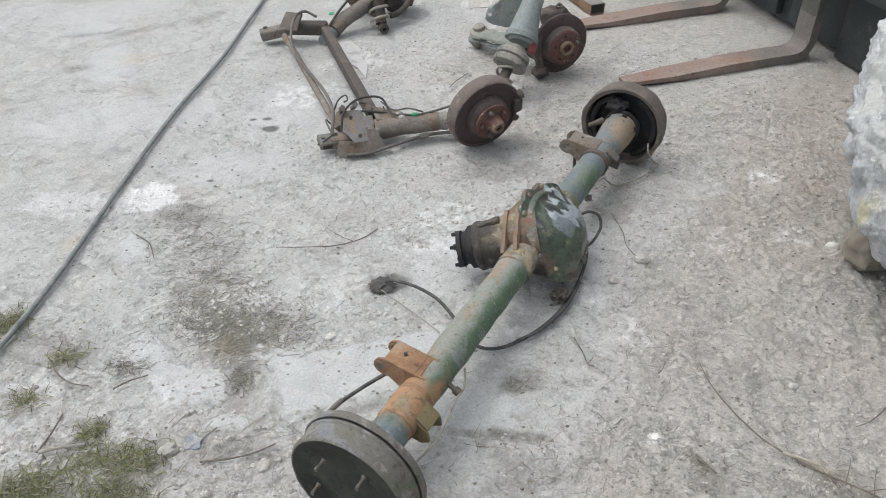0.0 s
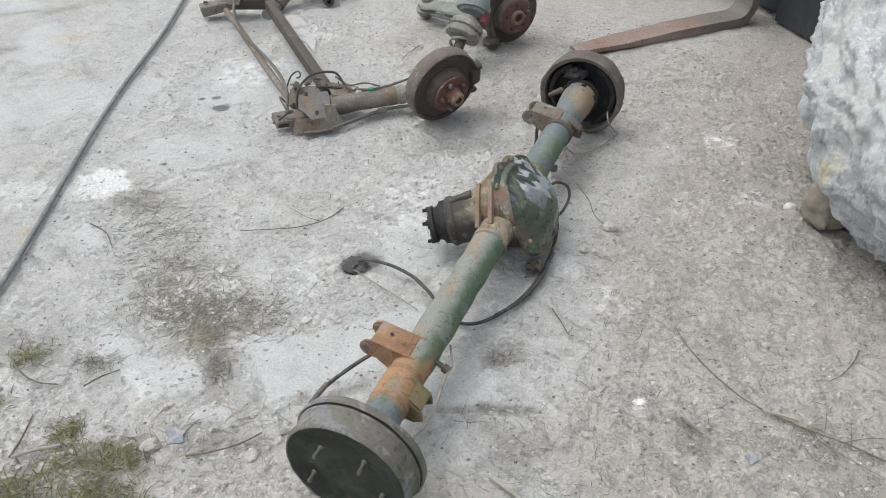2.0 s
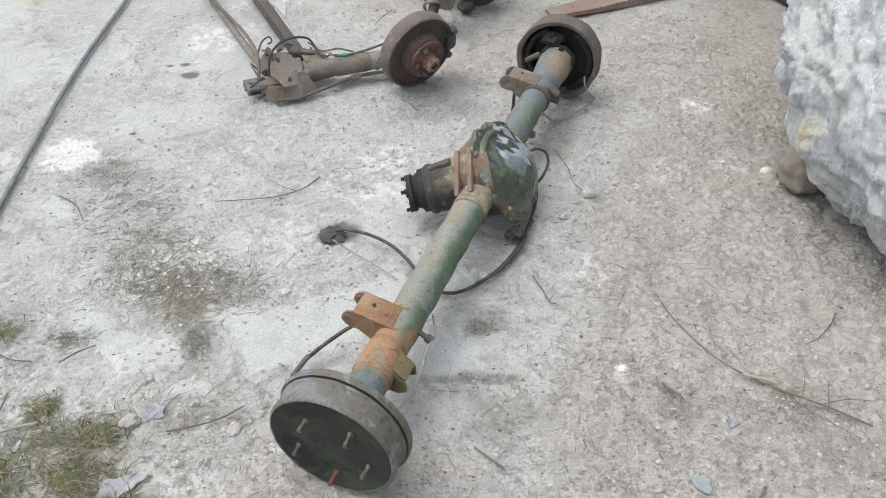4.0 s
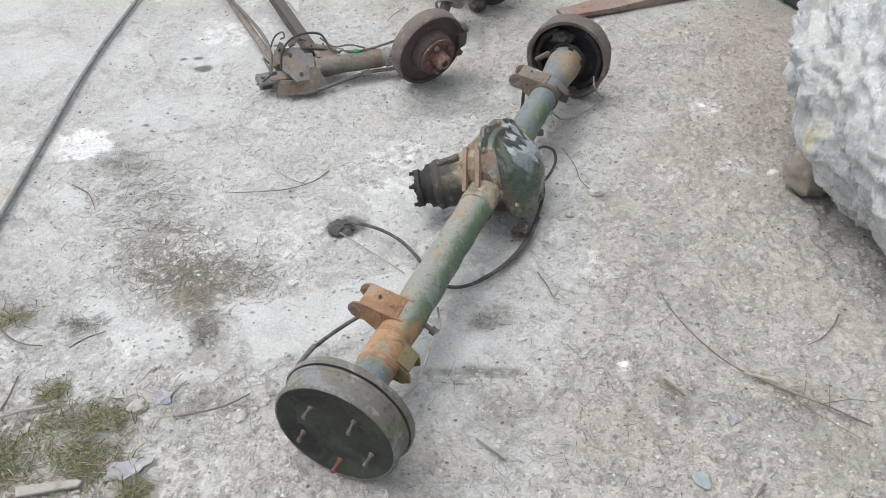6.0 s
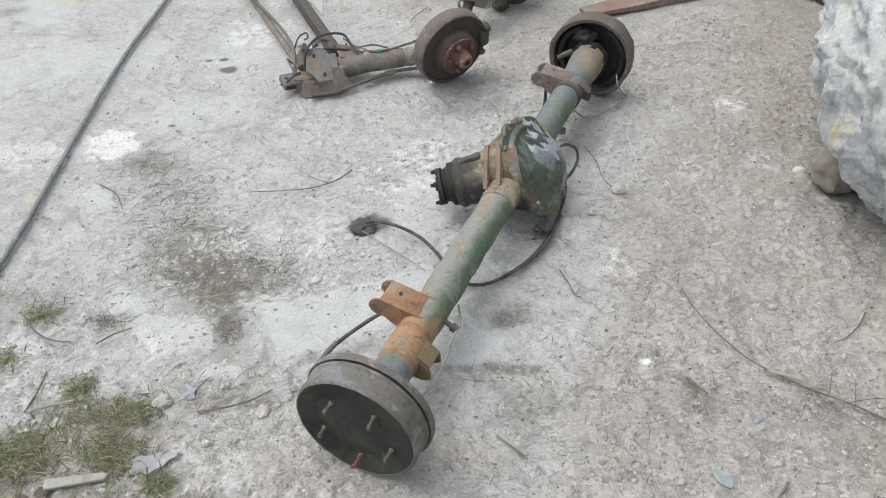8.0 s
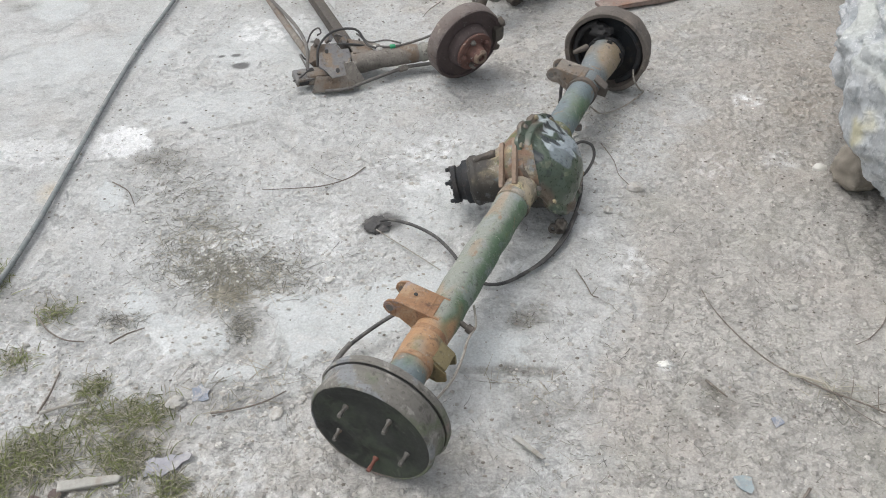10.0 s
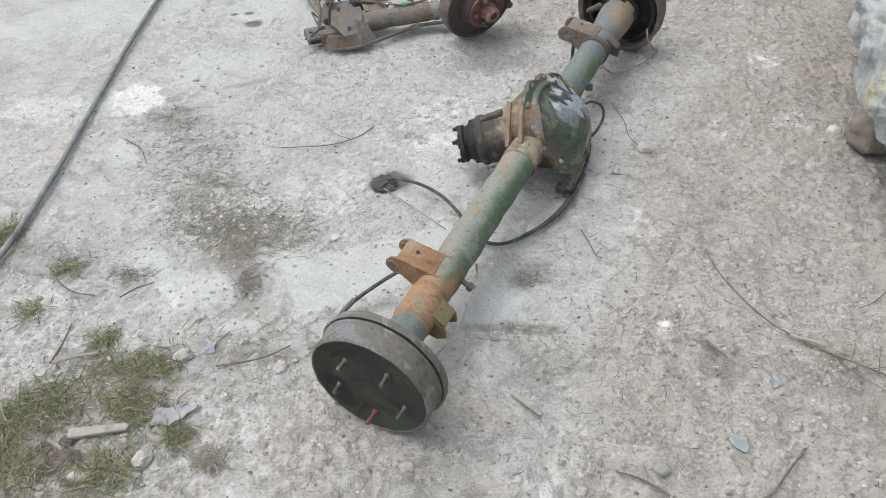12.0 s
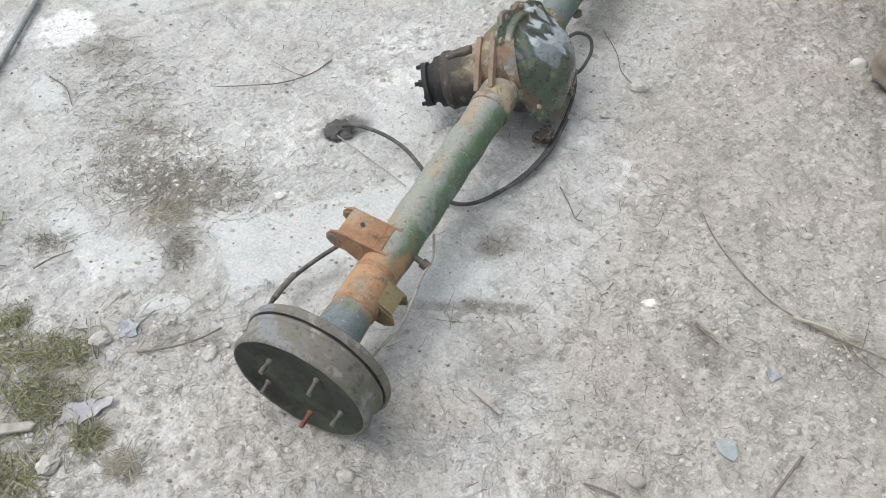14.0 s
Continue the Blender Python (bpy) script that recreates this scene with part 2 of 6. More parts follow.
M = {
    "ground": ground_material(),
    "paver": material("grey_paver", (0.43, 0.445, 0.435), [((0.34, 0.345, 0.33), 6, 0.45, 0.7, 0.7), ((0.52, 0.535, 0.525), 18, 0.5, 0.7, 0.6)], rough=0.92, bump_scale=70),
    "pebble": material("pale_pebble", (0.45, 0.445, 0.42), rough=0.9, vary=0.45, bump=0.3),
    "clod": material("grey_dirt_clod", (0.415, 0.405, 0.378), rough=0.95, vary=0.25, bump=0.5),
    "soil": material("soil_crumb", (0.24, 0.22, 0.195), rough=0.95, vary=0.4, bump=0.3),
    "stone": material("whitish_stone", (0.49, 0.487, 0.465), [((0.36, 0.34, 0.30), 30, 0.47, 0.64, 0.8)], rough=0.92, bump=0.7),
    "grey_stone": material("grey_stone", (0.30, 0.30, 0.28), [((0.40, 0.38, 0.34), 30, 0.5, 0.7, 0.7)], rough=0.85),
    "lime": material("white_lime_crumbs", (0.66, 0.66, 0.62), rough=0.95, vary=0.2, bump=0.3),
    "boulder": material("veined_limestone", (0.520, 0.548, 0.568), [
        ((0.400, 0.435, 0.462), 4.5, 0.46, 0.62, 0.75),
        ((0.620, 0.645, 0.662), 8, 0.50, 0.62, 0.7),
        ((0.330, 0.368, 0.395), 15, 0.55, 0.63, 0.7),
        ((0.690, 0.710, 0.720), 26, 0.54, 0.62, 0.7),
        ((0.300, 0.335, 0.355), 44, 0.565, 0.64, 0.65),
        ((0.720, 0.735, 0.740), 85, 0.56, 0.63, 0.6),
        ((0.600, 0.560, 0.330), 'lichen'),
        ((0.560, 0.590, 0.550), 'algae')], rough=0.85, bump=1.0, bump_scale=55, relief=0.010, lean=((0.0, radians(-50), radians(53)), (1.7, 0.9, 0.5))),
    "brown_stone": material("brown_field_stone", (0.25, 0.225, 0.19), [((0.36, 0.33, 0.28), 14, 0.48, 0.66)], rough=0.9, bump=0.7, bump_scale=40),
    "green": material("faded_green_axle_paint", (0.082, 0.140, 0.082), [
        ((0.150, 0.200, 0.140), 9, 0.46, 0.62, 0.6),
        ((0.155, 0.195, 0.205), 13, 0.54, 0.63, 0.75),
        ((0.30, 0.305, 0.285), 'dusty'),
        ((0.25, 0.275, 0.270), 16, 0.55, 0.63, 0.6),
        ((0.1123, 0.1595, 0.0474), 18, 0.58, 0.68, 0.45),
        ((0.36, 0.215, 0.115), 'rust'),
        ((0.140, 0.178, 0.200), 'blue'),
        ((0.248, 0.1654, 0.1064), 30, 0.60, 0.68, 0.8),
        ((0.38, 0.37, 0.33), 75, 0.62, 0.68, 0.7)], rough=0.60, bump=0.5, bump_scale=120, grime=0.8),
    "cover": material("chipped_green_cover_paint", (0.0533, 0.0769, 0.0533), [
        ((0.070, 0.098, 0.056), 14, 0.48, 0.62, 0.6),
        ((0.17, 0.19, 0.125), 26, 0.57, 0.64, 0.6),
        ((0.025, 0.034, 0.028), 20, 0.57, 0.62, 0.8),
        ((0.43, 0.49, 0.51), 'bare_or_sheen'),
        ((0.20, 0.235, 0.27), 'worn'),
        ((0.030, 0.037, 0.040), 'chip'),
        ((0.105, 0.080, 0.058), 'rim')], rough=0.34, bump=0.35, bump_scale=90, coat=0.4, grime=0.45),
    "housing": material("rusty_ochre_cast_iron", (0.175, 0.150, 0.100), [
        ((0.44, 0.37, 0.235), 11, 0.47, 0.57, 0.9),
        ((0.105, 0.125, 0.050), 15, 0.53, 0.60, 0.85),
        ((0.185, 0.22, 0.235), 19, 0.56, 0.62, 0.75),
        ((0.38, 0.35, 0.29), 26, 0.57, 0.64, 0.75),
        ((0.185, 0.110, 0.072), 'rust'),
        ((0.31, 0.275, 0.225), 'dusty'),
        ((0.040, 0.038, 0.036), 'darkened'),
        ((0.16, 0.17, 0.18), 36, 0.59, 0.66, 0.6)], rough=0.66, bump=0.9, bump_scale=80, grime=1),
    "orange": material("orange_rust_steel", (0.285, 0.165, 0.092), [
        ((0.37, 0.265, 0.17), 12, 0.45, 0.60, 0.8),
        ((0.26, 0.24, 0.26), 17, 0.57, 0.64, 0.6),
        ((0.185, 0.100, 0.062), 22, 0.54, 0.70, 0.8),
        ((0.2008, 0.189, 0.0828), 9, 0.58, 0.72, 0.6)], rough=0.86, bump=0.5, bump_scale=140, grime=0.7),
    "olive": material("olive_rusty_pad", (0.2126, 0.1772, 0.0946), [((0.1536, 0.13, 0.071), 14, 0.5, 0.66), ((0.3306, 0.2126, 0.1064), 24, 0.56, 0.68, 0.8)], rough=0.8, bump=0.5, grime=0.8),
    "drum_side": material("weathered_drum_band", (0.152, 0.146, 0.130), [
        ((0.105, 0.130, 0.075), 6, 0.52, 0.62, 0.75),
        ((0.245, 0.168, 0.142), 5, 0.53, 0.61, 0.85),
        ((0.205, 0.220, 0.235), 9, 0.53, 0.60, 0.8),
        ((0.29, 0.285, 0.26), 22, 0.55, 0.64, 0.75),
        ((0.07, 0.068, 0.058), 26, 0.58, 0.66, 0.7)], rough=0.62, bump=0.6, bump_scale=110, grime=0.9),
    # mossy tones, taken near-black for the shade on the upright face
    "drum_face": material("mossy_shaded_drum_face", (0.030, 0.034, 0.030), [
        ((0.050, 0.064, 0.044), 9, 0.48, 0.62, 0.8),
        ((0.018, 0.019, 0.018), 17, 0.52, 0.64, 0.8),
        ((0.10, 0.105, 0.090), 40, 0.60, 0.68, 0.5)], rough=0.78, bump=0.6, bump_scale=100, grime=0.15),
    "soot": material("sooty_brake_dust", (0.022, 0.022, 0.023), [((0.060, 0.050, 0.044), 14, 0.52, 0.64, 0.8), ((0.018, 0.024, 0.030), 9, 0.5, 0.62, 0.7)], rough=0.8, bump=0.6, grime=0.2),
    "dark_iron": material("dark_greasy_iron", (0.0769, 0.0686, 0.0592), [((0.13, 0.1005, 0.0769), 14, 0.48, 0.66, 0.8), ((0.0474, 0.0474, 0.0474), 25, 0.55, 0.7, 0.8)], rough=0.65, bump=0.6, grime=0.7),
    "plate": material("brown_backing_steel", (0.130, 0.115, 0.102), [((0.185, 0.158, 0.135), 12, 0.48, 0.66, 0.8), ((0.0828, 0.0769, 0.071), 22, 0.55, 0.7, 0.8)], rough=0.8, bump=0.6, grime=0.8),
    "disc": material("rust_brown_disc", (0.088, 0.066, 0.064), [((0.125, 0.095, 0.088), 8, 0.47, 0.66, 0.8), ((0.0887, 0.0651, 0.0616), 30, 0.54, 0.7, 0.7)], rough=0.75, bump=0.5, bump_scale=130, grime=0.7),
    "disc_edge": material("dusty_disc_band", (0.165, 0.141, 0.130), [((0.140, 0.110, 0.098), 10, 0.48, 0.66, 0.8), ((0.3424, 0.307, 0.2598), 24, 0.57, 0.7, 0.6)], rough=0.85, bump=0.5, grime=0.8),
    "hub": material("red_rust_hub", (0.140, 0.074, 0.062), [((0.48, 0.45, 0.41), 55, 0.625, 0.665, 0.8), ((0.205, 0.112, 0.086), 18, 0.48, 0.66, 0.8), ((0.1064, 0.0592, 0.0474), 30, 0.54, 0.7, 0.8)], rough=0.82, bump=0.7, grime=0.8),
    "hub_tip": material("tan_rust_spindle", (0.235, 0.175, 0.130), [((0.189, 0.13, 0.0922), 24, 0.48, 0.66, 0.8)], rough=0.8, bump=0.7, grime=0.7),
    "bolt": material("pale_worn_bolt", (0.155, 0.150, 0.138), [((0.248, 0.1772, 0.13), 60, 0.52, 0.7)], rough=0.55, metal=0.3),
    "red_bolt": material("red_rust_stud", (0.215, 0.090, 0.070), [((0.189, 0.0828, 0.0592), 60, 0.5, 0.7)], rough=0.8),
    "dusty_steel": material("dusty_brown_steel", (0.205, 0.188, 0.166), [((0.189, 0.1359, 0.0946), 9, 0.46, 0.64, 0.85), ((0.34, 0.32, 0.28), 16, 0.54, 0.68, 0.8), ((0.1064, 0.0887, 0.071), 28, 0.58, 0.7, 0.7)], rough=0.85, bump=0.7, grime=1),
    "bracket": material("dusty_grey_bracket", (0.170, 0.170, 0.172), [((0.23, 0.22, 0.20), 14, 0.48, 0.66, 0.8), ((0.22, 0.165, 0.115), 18, 0.50, 0.60, 0.85), ((0.12, 0.10, 0.085), 34, 0.56, 0.66, 0.7)], rough=0.8, bump=0.5, grime=0.8),
    "grey_steel": material("grey_dusty_tube_paint", (0.2362, 0.2421, 0.2185), [((0.3306, 0.3188, 0.2834), 10, 0.48, 0.66, 0.8), ((0.1536, 0.13, 0.1005), 20, 0.55, 0.68, 0.8)], rough=0.75, bump=0.5, grime=1),
    "bar": material("dark_weathered_bar", (0.135, 0.130, 0.122), [((0.215, 0.205, 0.185), 12, 0.5, 0.68, 0.8), ((0.0828, 0.0769, 0.071), 20, 0.55, 0.7, 0.7)], rough=0.75, bump=0.5, grime=0.8),
    "strut": material("blue_grey_strut_paint", (0.215, 0.255, 0.260), [((0.27, 0.30, 0.27), 8, 0.48, 0.60, 0.8), ((0.130, 0.150, 0.155), 14, 0.54, 0.64, 0.8), ((0.30, 0.33, 0.34), 22, 0.57, 0.65, 0.7), ((0.2716, 0.1772, 0.1182), 26, 0.61, 0.7, 0.7)], rough=0.6, bump=0.4, grime=0.7),
    "spring": material("dusty_coil_steel", (0.3188, 0.3011, 0.2657), [((0.1654, 0.1418, 0.1182), 20, 0.5, 0.66, 0.8)], rough=0.8, grime=0.6),
    "rubber": material("dusty_black_rubber_hose", (0.060, 0.060, 0.060), [((0.14, 0.135, 0.125), 25, 0.5, 0.66, 0.75)], rough=0.75, bump=0.3, grime=0.4),
    "cable": material("dusty_grey_cable", (0.215, 0.240, 0.240), [((0.307, 0.3129, 0.3011), 18, 0.48, 0.66, 0.7), ((0.071, 0.0769, 0.0828), 9, 0.54, 0.68, 0.7)], rough=0.75, bump=0.3, grime=0.5),
    "wire": material("pale_brake_pipe", (0.3, 0.285, 0.25), [((0.2008, 0.1654, 0.13), 40, 0.5, 0.68)], rough=0.65),
    "fork": material("rusty_fork_steel", (0.255, 0.192, 0.165), [((0.315, 0.265, 0.235), 4, 0.46, 0.64, 0.8), ((0.248, 0.1241, 0.0769), 10, 0.55, 0.68, 0.8), ((0.150, 0.148, 0.138), 'bare_or_sheen')], rough=0.75, bump=0.5, grime=0.8),
    "fork_side": material("dark_red_fork_steel", (0.189, 0.1005, 0.0769), [((0.1182, 0.071, 0.0592), 10, 0.5, 0.68, 0.8)], rough=0.8),
    "machine": material("dark_slate_machine_paint", (0.038, 0.048, 0.053), [((0.0651, 0.071, 0.071), 3, 0.46, 0.66, 0.8), ((0.1064, 0.104, 0.0946), 14, 0.6, 0.72, 0.5)], rough=0.55, bump=0.2, grime=0.3),
    "shank": material("grimy_olive_steel", (0.1123, 0.1158, 0.1005), [((0.1772, 0.1654, 0.1418), 9, 0.5, 0.68, 0.8), ((0.0592, 0.0592, 0.0545), 16, 0.55, 0.7, 0.8)], rough=0.65, bump=0.4, grime=0.7),
    "box_steel": material("grey_box_steel", (0.2126, 0.2067, 0.1949), [((0.2952, 0.2775, 0.248), 7, 0.5, 0.66, 0.8)], rough=0.6),
    "box_rust": material("brown_box_steel", (0.248, 0.1595, 0.1064), [((0.1654, 0.1064, 0.071), 10, 0.5, 0.66, 0.8)], rough=0.8, grime=0.6),
    "tin": material("grey_green_pressed_steel", (0.215, 0.240, 0.215), [((0.3424, 0.3424, 0.307), 7, 0.48, 0.66, 0.8), ((0.1654, 0.1359, 0.1064), 15, 0.56, 0.7, 0.8)], rough=0.7, grime=0.9),
    "black": material("matt_black", (0.038, 0.038, 0.038), [((0.0651, 0.0616, 0.0592), 12, 0.5, 0.68)], rough=0.8),
    "grass": material("short_green_grass", (0.190, 0.210, 0.095), rough=0.7, vary=0.5, bump=0),
    "straw": material("dry_straw", (0.37, 0.35, 0.29), rough=0.9, vary=0.4, bump=0),
    "weed": material("dead_brown_stems", (0.275, 0.268, 0.235), rough=0.95, vary=0.6, bump=0),
    "twig": material("grey_brown_twig", (0.16, 0.14, 0.12), [((0.27, 0.245, 0.215), 30, 0.5, 0.68)], rough=0.9),
    "wood": material("pale_split_wood", (0.38, 0.375, 0.345), [((0.29, 0.265, 0.225), 20, 0.48, 0.66, 0.8)], rough=0.9, bump=0.6),
    "plastic": material("lilac_grey_scrap_sheet", (0.30, 0.305, 0.335), [((0.42, 0.415, 0.41), 20, 0.5, 0.66, 0.8), ((0.3, 0.27, 0.24), 40, 0.56, 0.7, 0.6)], rough=0.6),
    "sheet": material("torn_whitish_sheet", (0.52, 0.525, 0.525), [((0.30, 0.31, 0.32), 14, 0.54, 0.62, 0.7), ((0.40, 0.385, 0.36), 40, 0.55, 0.66, 0.7)], rough=0.6),
    "blue": material("pale_blue_shard", (0.26, 0.31, 0.325), [((0.36, 0.37, 0.36), 45, 0.46, 0.60, 0.9), ((0.30, 0.29, 0.27), 90, 0.55, 0.66, 0.8)], rough=0.5),
    "slate": material("slate_blue_scrap", (0.20, 0.23, 0.28), [((0.38, 0.375, 0.37), 50, 0.46, 0.6, 0.9)], rough=0.6),
    "leaf": material("dry_purple_brown_leaf", (0.25, 0.205, 0.19), [((0.30, 0.25, 0.22), 40, 0.48, 0.66, 0.8)], rough=0.8, bump=0.5),
    "clip": material("bright_green_plastic", (0.03, 0.36, 0.16), rough=0.5, bump=0.1),
    "red": material("faded_red_rubber", (0.24, 0.065, 0.075), [((0.2, 0.05, 0.05), 40, 0.5, 0.7)], rough=0.6),
}


# ---- mesh helpers ----
def thing(name, x, y, z=0.0, rz=0.0, label="", category="", group="", kind=""):
    ob = new(name)
    ob.empty_display_size = 0.05
    ob.matrix_world = pose(x, y, z, 0, 0, rz)
    return tagged(ob, label, category, group, kind)


def finish(name, bm, mat, sharp=40):
    me = bpy.data.meshes.new(name)
    bmesh.ops.recalc_face_normals(bm, faces=bm.faces)
    bm.to_mesh(me)
    bm.free()
    me.materials.append(M[mat])
    me.shade_smooth()
    me.set_sharp_from_angle(angle=radians(sharp))
    return me


def part(name, bm, mat, parent, label="", sharp=40):
    """One mesh under a thing or a part; the bmesh is in the thing's own space."""
    ob = new(name, finish(name, bm, mat, sharp))
    ob.parent = parent
    return tagged(ob, label)


def single(name, bm, mat, x, y, z=0.0, rz=0.0, label="", category="", group="", kind="", sharp=40):
    """A thing of one mesh, built round its own origin."""
    ob = new(name, finish(name, bm, mat, sharp))
    ob.matrix_world = pose(x, y, z, 0, 0, rz)
    return tagged(ob, label, category, group, kind)


ALONG_Y = pose(0, 0, 0, -90)


def along(p, q):
    """Turns the z axis onto the way from p to q, with the origin at p."""
    p, q = Vector(p), Vector(q)
    return Matrix.Translation(p) @ (q - p).to_track_quat('Z', 'Y').to_matrix().to_4x4()


def lathe(bm, profile, m, seg=40):
    """profile: (height, radius) along the local z axis of m."""
    rings = []
    for h, r in profile:
        if r < 1e-6:
            rings.append([bm.verts.new(m @ Vector((0, 0, h)))])
        else:
            rings.append([bm.verts.new(m @ Vector((r * math.cos(a), r * math.sin(a), h))) for a in (2 * math.pi * i / seg for i in range(seg))])
    for a, b in zip(rings, rings[1:]):
        for i in range(seg):
            j = (i + 1) % seg
            vs = [a[i % len(a)], a[j % len(a)], b[j % len(b)], b[i % len(b)]]
            vs = list(dict.fromkeys(vs))
            if len(vs) > 2:
                bm.faces.new(vs)
    return bm


def box(bm, size, m, bevel=0.003):
    r = bmesh.ops.create_cube(bm, size=1.0, matrix=m @ Matrix.Diagonal((*size, 1)))
    if bevel:
        es = list({e for v in r["verts"] for e in v.link_edges})
        bmesh.ops.bevel(bm, geom=es, offset=bevel, segments=2, profile=0.5, affect='EDGES')
    return bm


def smooth_path(pts, n=6):
    """A rounded line through the points."""
    ps = [Vector(p) for p in pts]
    ps = [ps[0] * 2 - ps[1]] + ps + [ps[-1] * 2 - ps[-2]]
    out = []
    for a, b, c, d in zip(ps, ps[1:], ps[2:], ps[3:]):
        for k in range(n):
            t = k / n
            out.append(0.5 * (2 * b + (c - a) * t + (2 * a - 5 * b + 4 * c - d) * t * t + (3 * b - a - 3 * c + d) * t ** 3))
    return out + [ps[-2]]


def hose(bm, pts, r, seg=8, n=6, taper=1.0):
    ps = smooth_path(pts, n) if n > 1 else [Vector(p) for p in pts]
    rings, side = [], None
    for i, p in enumerate(ps):
        t = (ps[min(i + 1, len(ps) - 1)] - ps[max(i - 1, 0)]).normalized()
        if side is None:
            side = t.cross(Vector((0.13, 0.21, 0.97))).normalized()
        side = (side - t * side.dot(t)).normalized()
        up = t.cross(side)
        rr = r * (1 + (taper - 1) * i / (len(ps) - 1))
        rings.append([bm.verts.new(p + rr * (side * math.cos(a) + up * math.sin(a))) for a in (2 * math.pi * k / seg for k in range(seg))])
    for a, b in zip(rings, rings[1:]):
        for i in range(seg):
            j = (i + 1) % seg
            bm.faces.new((a[i], a[j], b[j], b[i]))
    bm.faces.new(rings[0][::-1])
    bm.faces.new(rings[-1])
    return bm


def coil(bm, p, q, radius, wire, turns, seg=7):
    m = along(p, q)
    length = (Vector(q) - Vector(p)).length
    n = int(turns * 16)
    pts = [m @ Vector((radius * math.cos(i * math.pi / 8), radius * math.sin(i * math.pi / 8), length * i / n)) for i in range(n + 1)]
    return hose(bm, pts, wire, seg, 1)


def slab(bm, outline, thick, m, bevel=0.0):
    """A flat plate with the given outline in m's xy plane, thick along z."""
    lo = [bm.verts.new(m @ Vector((x, y, -thick / 2))) for x, y in outline]
    hi = [bm.verts.new(m @ Vector((x, y, thick / 2))) for x, y in outline]
    n = len(outline)
    fs = [bm.faces.new(lo[::-1]), bm.faces.new(hi)]
    fs += [bm.faces.new((lo[i], lo[(i + 1) % n], hi[(i + 1) % n], hi[i])) for i in range(n)]
    if bevel:
        bmesh.ops.bevel(bm, geom=list({e for f in fs[:2] for e in f.edges}), offset=bevel, segments=1, affect='EDGES')
    return bm


def wear(bm, amp, scale, seed=0.0):
    """Uneven cast or dented surface."""
    bm.normal_update()
    for v in bm.verts:
        v.co += v.normal * amp * (noise.fractal(v.co * scale + Vector((seed, seed * 2, 0)), 1.0, 2.0, 3))
    return bm


def paint(ob, name, fn):
    """A float attribute on the points, from a function of their place in the mesh."""
    me = ob.data
    at = me.attributes.new(name, 'FLOAT', 'POINT')
    at.data.foreach_set("value", [max(0.0, min(1.0, fn(v.co))) for v in me.vertices])
    return ob


def step(x, a, b):
    t = max(0.0, min(1.0, (x - a) / (b - a)))
    return t * t * (3 - 2 * t)


def nz(p, s, o=0.0):
    return noise.noise(Vector(p) * s + Vector((o, o, o)))


def lump(bm, r, m, amp=0.25, detail=2, seed=0.0, scale=1.6):
    """A rough stone round m's origin."""
    made = bmesh.ops.create_icosphere(bm, subdivisions=detail, radius=1.0)["verts"]
    for v in made:
        k = 1 + amp * noise.fractal(v.co * scale + Vector((seed, 0, seed)), 1.0, 2.0, 3)
        v.co = m @ Vector((v.co.x * r[0] * k, v.co.y * r[1] * k, v.co.z * r[2] * k))
    return bm


B = bmesh.new

# ---- ground ----
rng = np.random.RandomState(7)
LATTICE = rng.rand(256, 256)


def value_noise(x, y):
    xi, yi = np.floor(x).astype(int), np.floor(y).astype(int)
    fx, fy = x - xi, y - yi
    fx, fy = fx * fx * (3 - 2 * fx), fy * fy * (3 - 2 * fy)
    g = lambda i, j: LATTICE[(xi + i) % 256, (yi + j) % 256]
    return (g(0, 0) * (1 - fx) + g(1, 0) * fx) * (1 - fy) + (g(0, 1) * (1 - fx) + g(1, 1) * fx) * fy


def fbm(x, y, s, n=4):
    out, amp, tot = 0, 1.0, 0
    for k in range(n):
        out = out + amp * value_noise(x * s * 2 ** k + 17.3 * k, y * s * 2 ** k + 9.1 * k)
        tot += amp
        amp *= 0.55
    return out / tot


def blob(x, y, cx, cy, rx, ry, turn=0.0, soft=0.25, rag=0.5, s=9.0):
    c, sn = math.cos(radians(turn)), math.sin(radians(turn))
    u = ((x - cx) * c + (y - cy) * sn) / rx
    w = (-(x - cx) * sn + (y - cy) * c) / ry
    d = np.sqrt(u * u + w * w)
    near = d < 1 + soft + rag
    d, out = d[near], np.zeros_like(x)
    d = d + rag * (fbm(x[near] + cx, y[near] + cy, s) - 0.5) * 2
    t = np.clip((1 + soft - d) / (2 * soft), 0, 1)
    out[near] = t * t * (3 - 2 * t)
    return out


